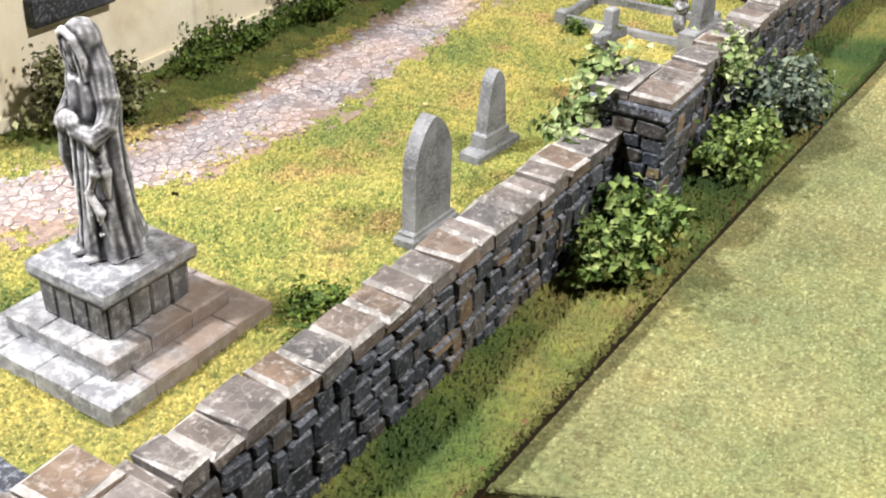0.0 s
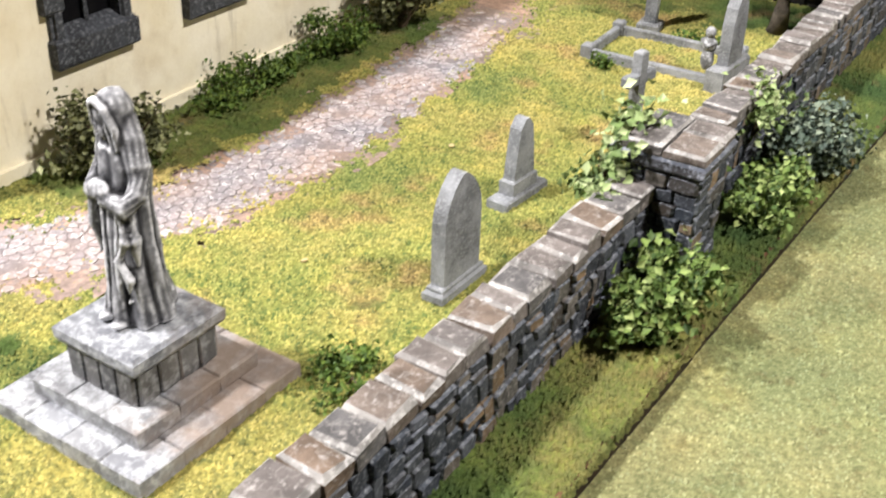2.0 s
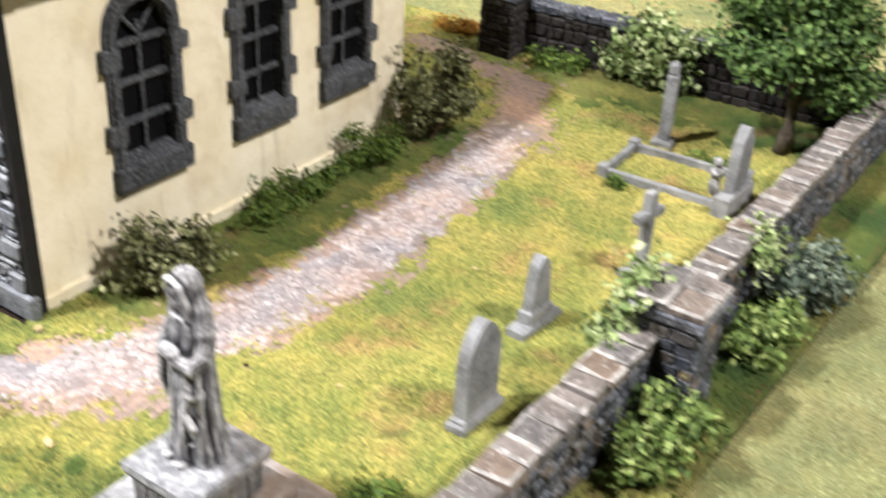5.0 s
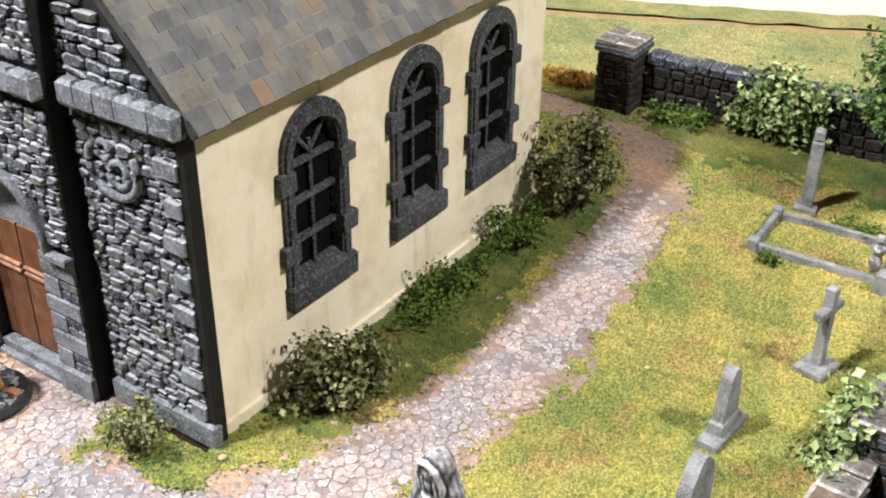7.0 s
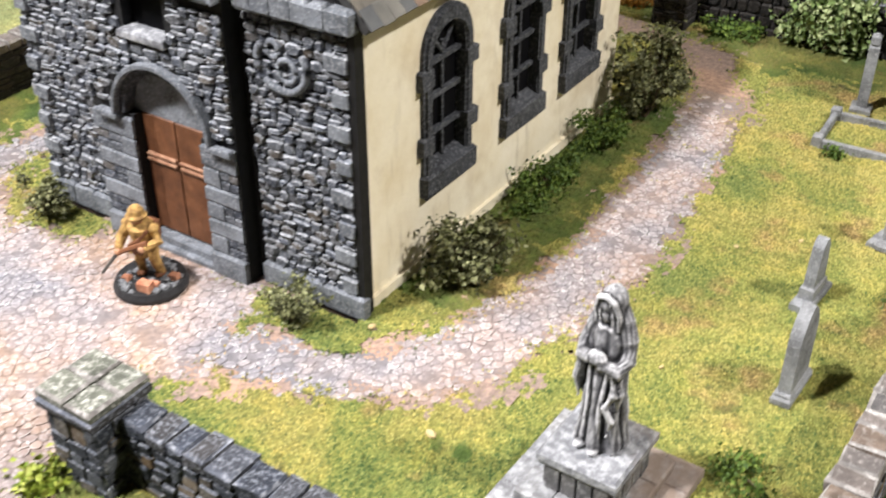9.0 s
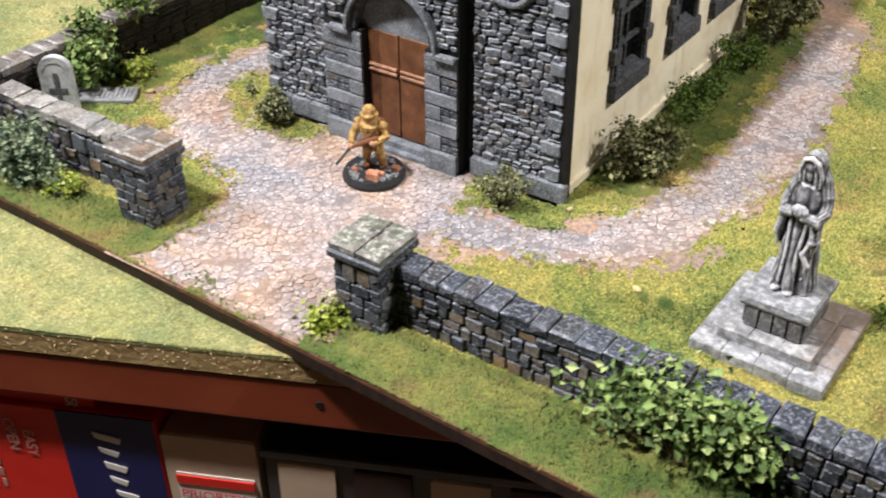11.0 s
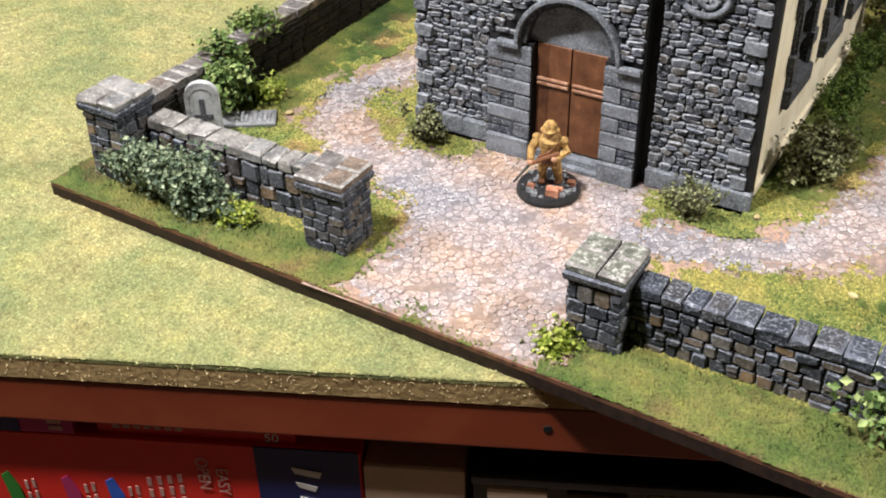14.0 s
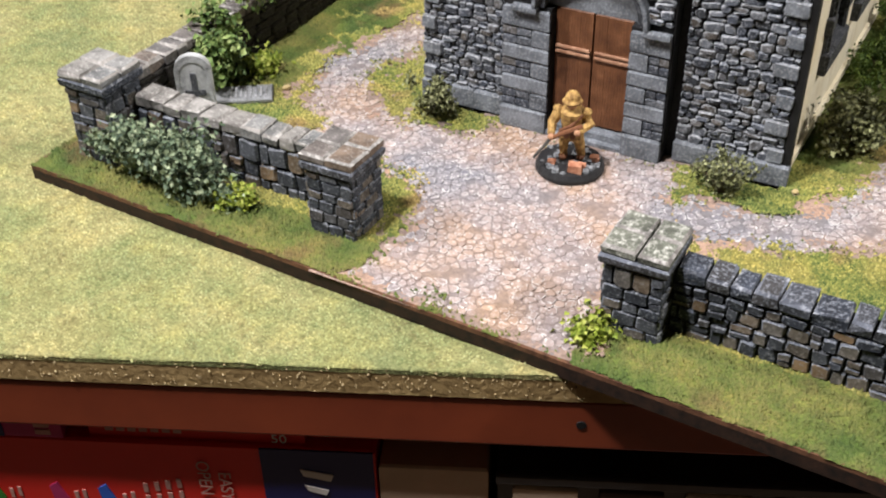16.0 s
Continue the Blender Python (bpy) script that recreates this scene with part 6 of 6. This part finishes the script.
# dim storage below: a back board, a shelf and the cartons on it
store = M().box(-900, 900, 260, 264, -400, -37).box(-900, 900, 4, 262, -370, -361.6)
shelf = part("shelf", store, SHELF)
shelf.location, shelf.rotation_euler[2] = [c * S for c in TABLE_AT], radians(TABLE_TURN)
tagged(shelf, "dark shelf below the table", "shelf")
FR = 8.0
a = carton(-360, 309, -80, 312, CARD_RED, "red carton with navy end panel and pale print", front=FR)
mark(a, "navy_panel", -89, -51.5, -390, -80.4, CARD_BLUE, FR, "navy end panel with a plain white logo shape")
logo = M()
for k, (w_, h_) in enumerate(((11, 3), (8, 2.4), (9, 3), (7, 2.6), (9, 2.6))):
    logo.prism([(-76 + k, -89 - k * 7.5), (-76 + w_ + k, -91 - k * 7.5), (-77 + w_ + k, -91 - h_ - k * 7.5), (-75 + k, -89 - h_ - k * 7.5)], "y", FR - 0.9, FR - 0.3)
part("logo_shape", logo, CARD_WHITE, a, "plain white slanting logo shape")
words(a, "EASY", -104, -92, 6.2, CARD_DIM, FR, 90)
words(a, "OPEN", -111, -87, 6.4, CARD_DIM, FR, 90)
for k, (u, mt) in enumerate(((-187, CARD_GREEN), (-164, CARD_PINK), (-147, CARD_SKY))):
    leaf_m = M().prism([(u, -103), (u + 3, -101), (u + 6, -110), (u + 7, -128), (u + 4, -133), (u + 1.5, -119)], "y", FR - 0.8, FR + 0.2)
    part("colour_swoosh", leaf_m, mt, a)
    for q in range(2):
        for z in range(4):
            mark(a, "print_bar", u + 8 + q * 3, u + 9.3 + q * 3, -110 - z * 6.5 + q, -105.5 - z * 6.5 + q, CARD_DIM, FR)
for q in range(4):
    for z in range(5):
        mark(a, "print_bar", -131 + q * 4, -129.4 + q * 4, -104 - z * 6 + q, -99.8 - z * 6 + q, CARD_DIM, FR)
b = carton(-360, 206, -68, 12, CARD_PINK, "magenta and navy carton lying on a red carton", front=FR)
mark(b, "navy_panel", -360, -174, -79.6, -68.4, CARD_BLUE, FR, "navy printed panel")
for q in range(3):
    mark(b, "print_bar", -163, -158, -78 + q * 3.2, -76 + q * 3.2, CARD_DIM, FR)
c = carton(-146, 72, -68, 10.2, CARD_RED, "thin red carton lying on a red carton", front=FR + 2)
c.location.z -= 0.0018
words(c, "50", -85, -77.2, 5.4, CARD_WHITE, FR + 2)
for q in range(7):
    mark(c, "print_bar", -140 + q * 3.8, -137.4 + q * 3.8, -75, -72, CARD_DIM, FR + 2)
e = carton(-50, 36, -86, 306, CARD_BUFF, "buff cardboard mailing carton with a red and white label", front=FR)
mark(e, "label", -46, -16, -150, -105, CARD_WHITE, FR, "white label with a red band")
mark(e, "label_band", -46, -16, -110, -106, CARD_RED, FR - 0.6)
words(e, "PRIORITY", -45, -117, 6.0, CARD_RED, FR - 0.6)
t_ = carton(-11, 150, -86, 306, PLASTIC, "smoky plastic storage tub with dark contents", "storage_tub", front=FR)
for k in range(5):
    part("rib", M().block(-6 + k * 28, 15 + k * 28, FR - 1.4, FR + 0.5, -118, -92, 0.8, 0, 0, 0.2), SHELF if k % 2 else CARD_BUFF, t_)
part("rim", M().block(-11.5, 139.5, FR - 2.5, FR + 1, -90, -85.5, 0.7, 0, 0, 0.1), PLASTIC, t_)

# ---- cobbles last: the nearest as pieces, the rest joined ----
cr = random.Random(77)
rest, made = M(), 0
for px, py, poly in cobble_cells(5, 3.5):
    if py > 322 + 30 * cr.random() or cr.random() < 0.03:
        continue
    if made < 295 and -350 < px < -290 and 20 < py < 85:
        m = M()
        cobble(m, poly, 0, 0, cr)
        o = new("cobble", m.mesh("cobble", [COBBLE, COBBLE_RIM], False, False))
        o.parent, o.location = base, (px * S, py * S, 0.0)
        made += 1
    else:
        cobble(rest, poly, px, py, cr)
tagged(part("cobbles", rest, [COBBLE_J, COBBLE_RIM], base, "", False, None, False), kind="stuff")
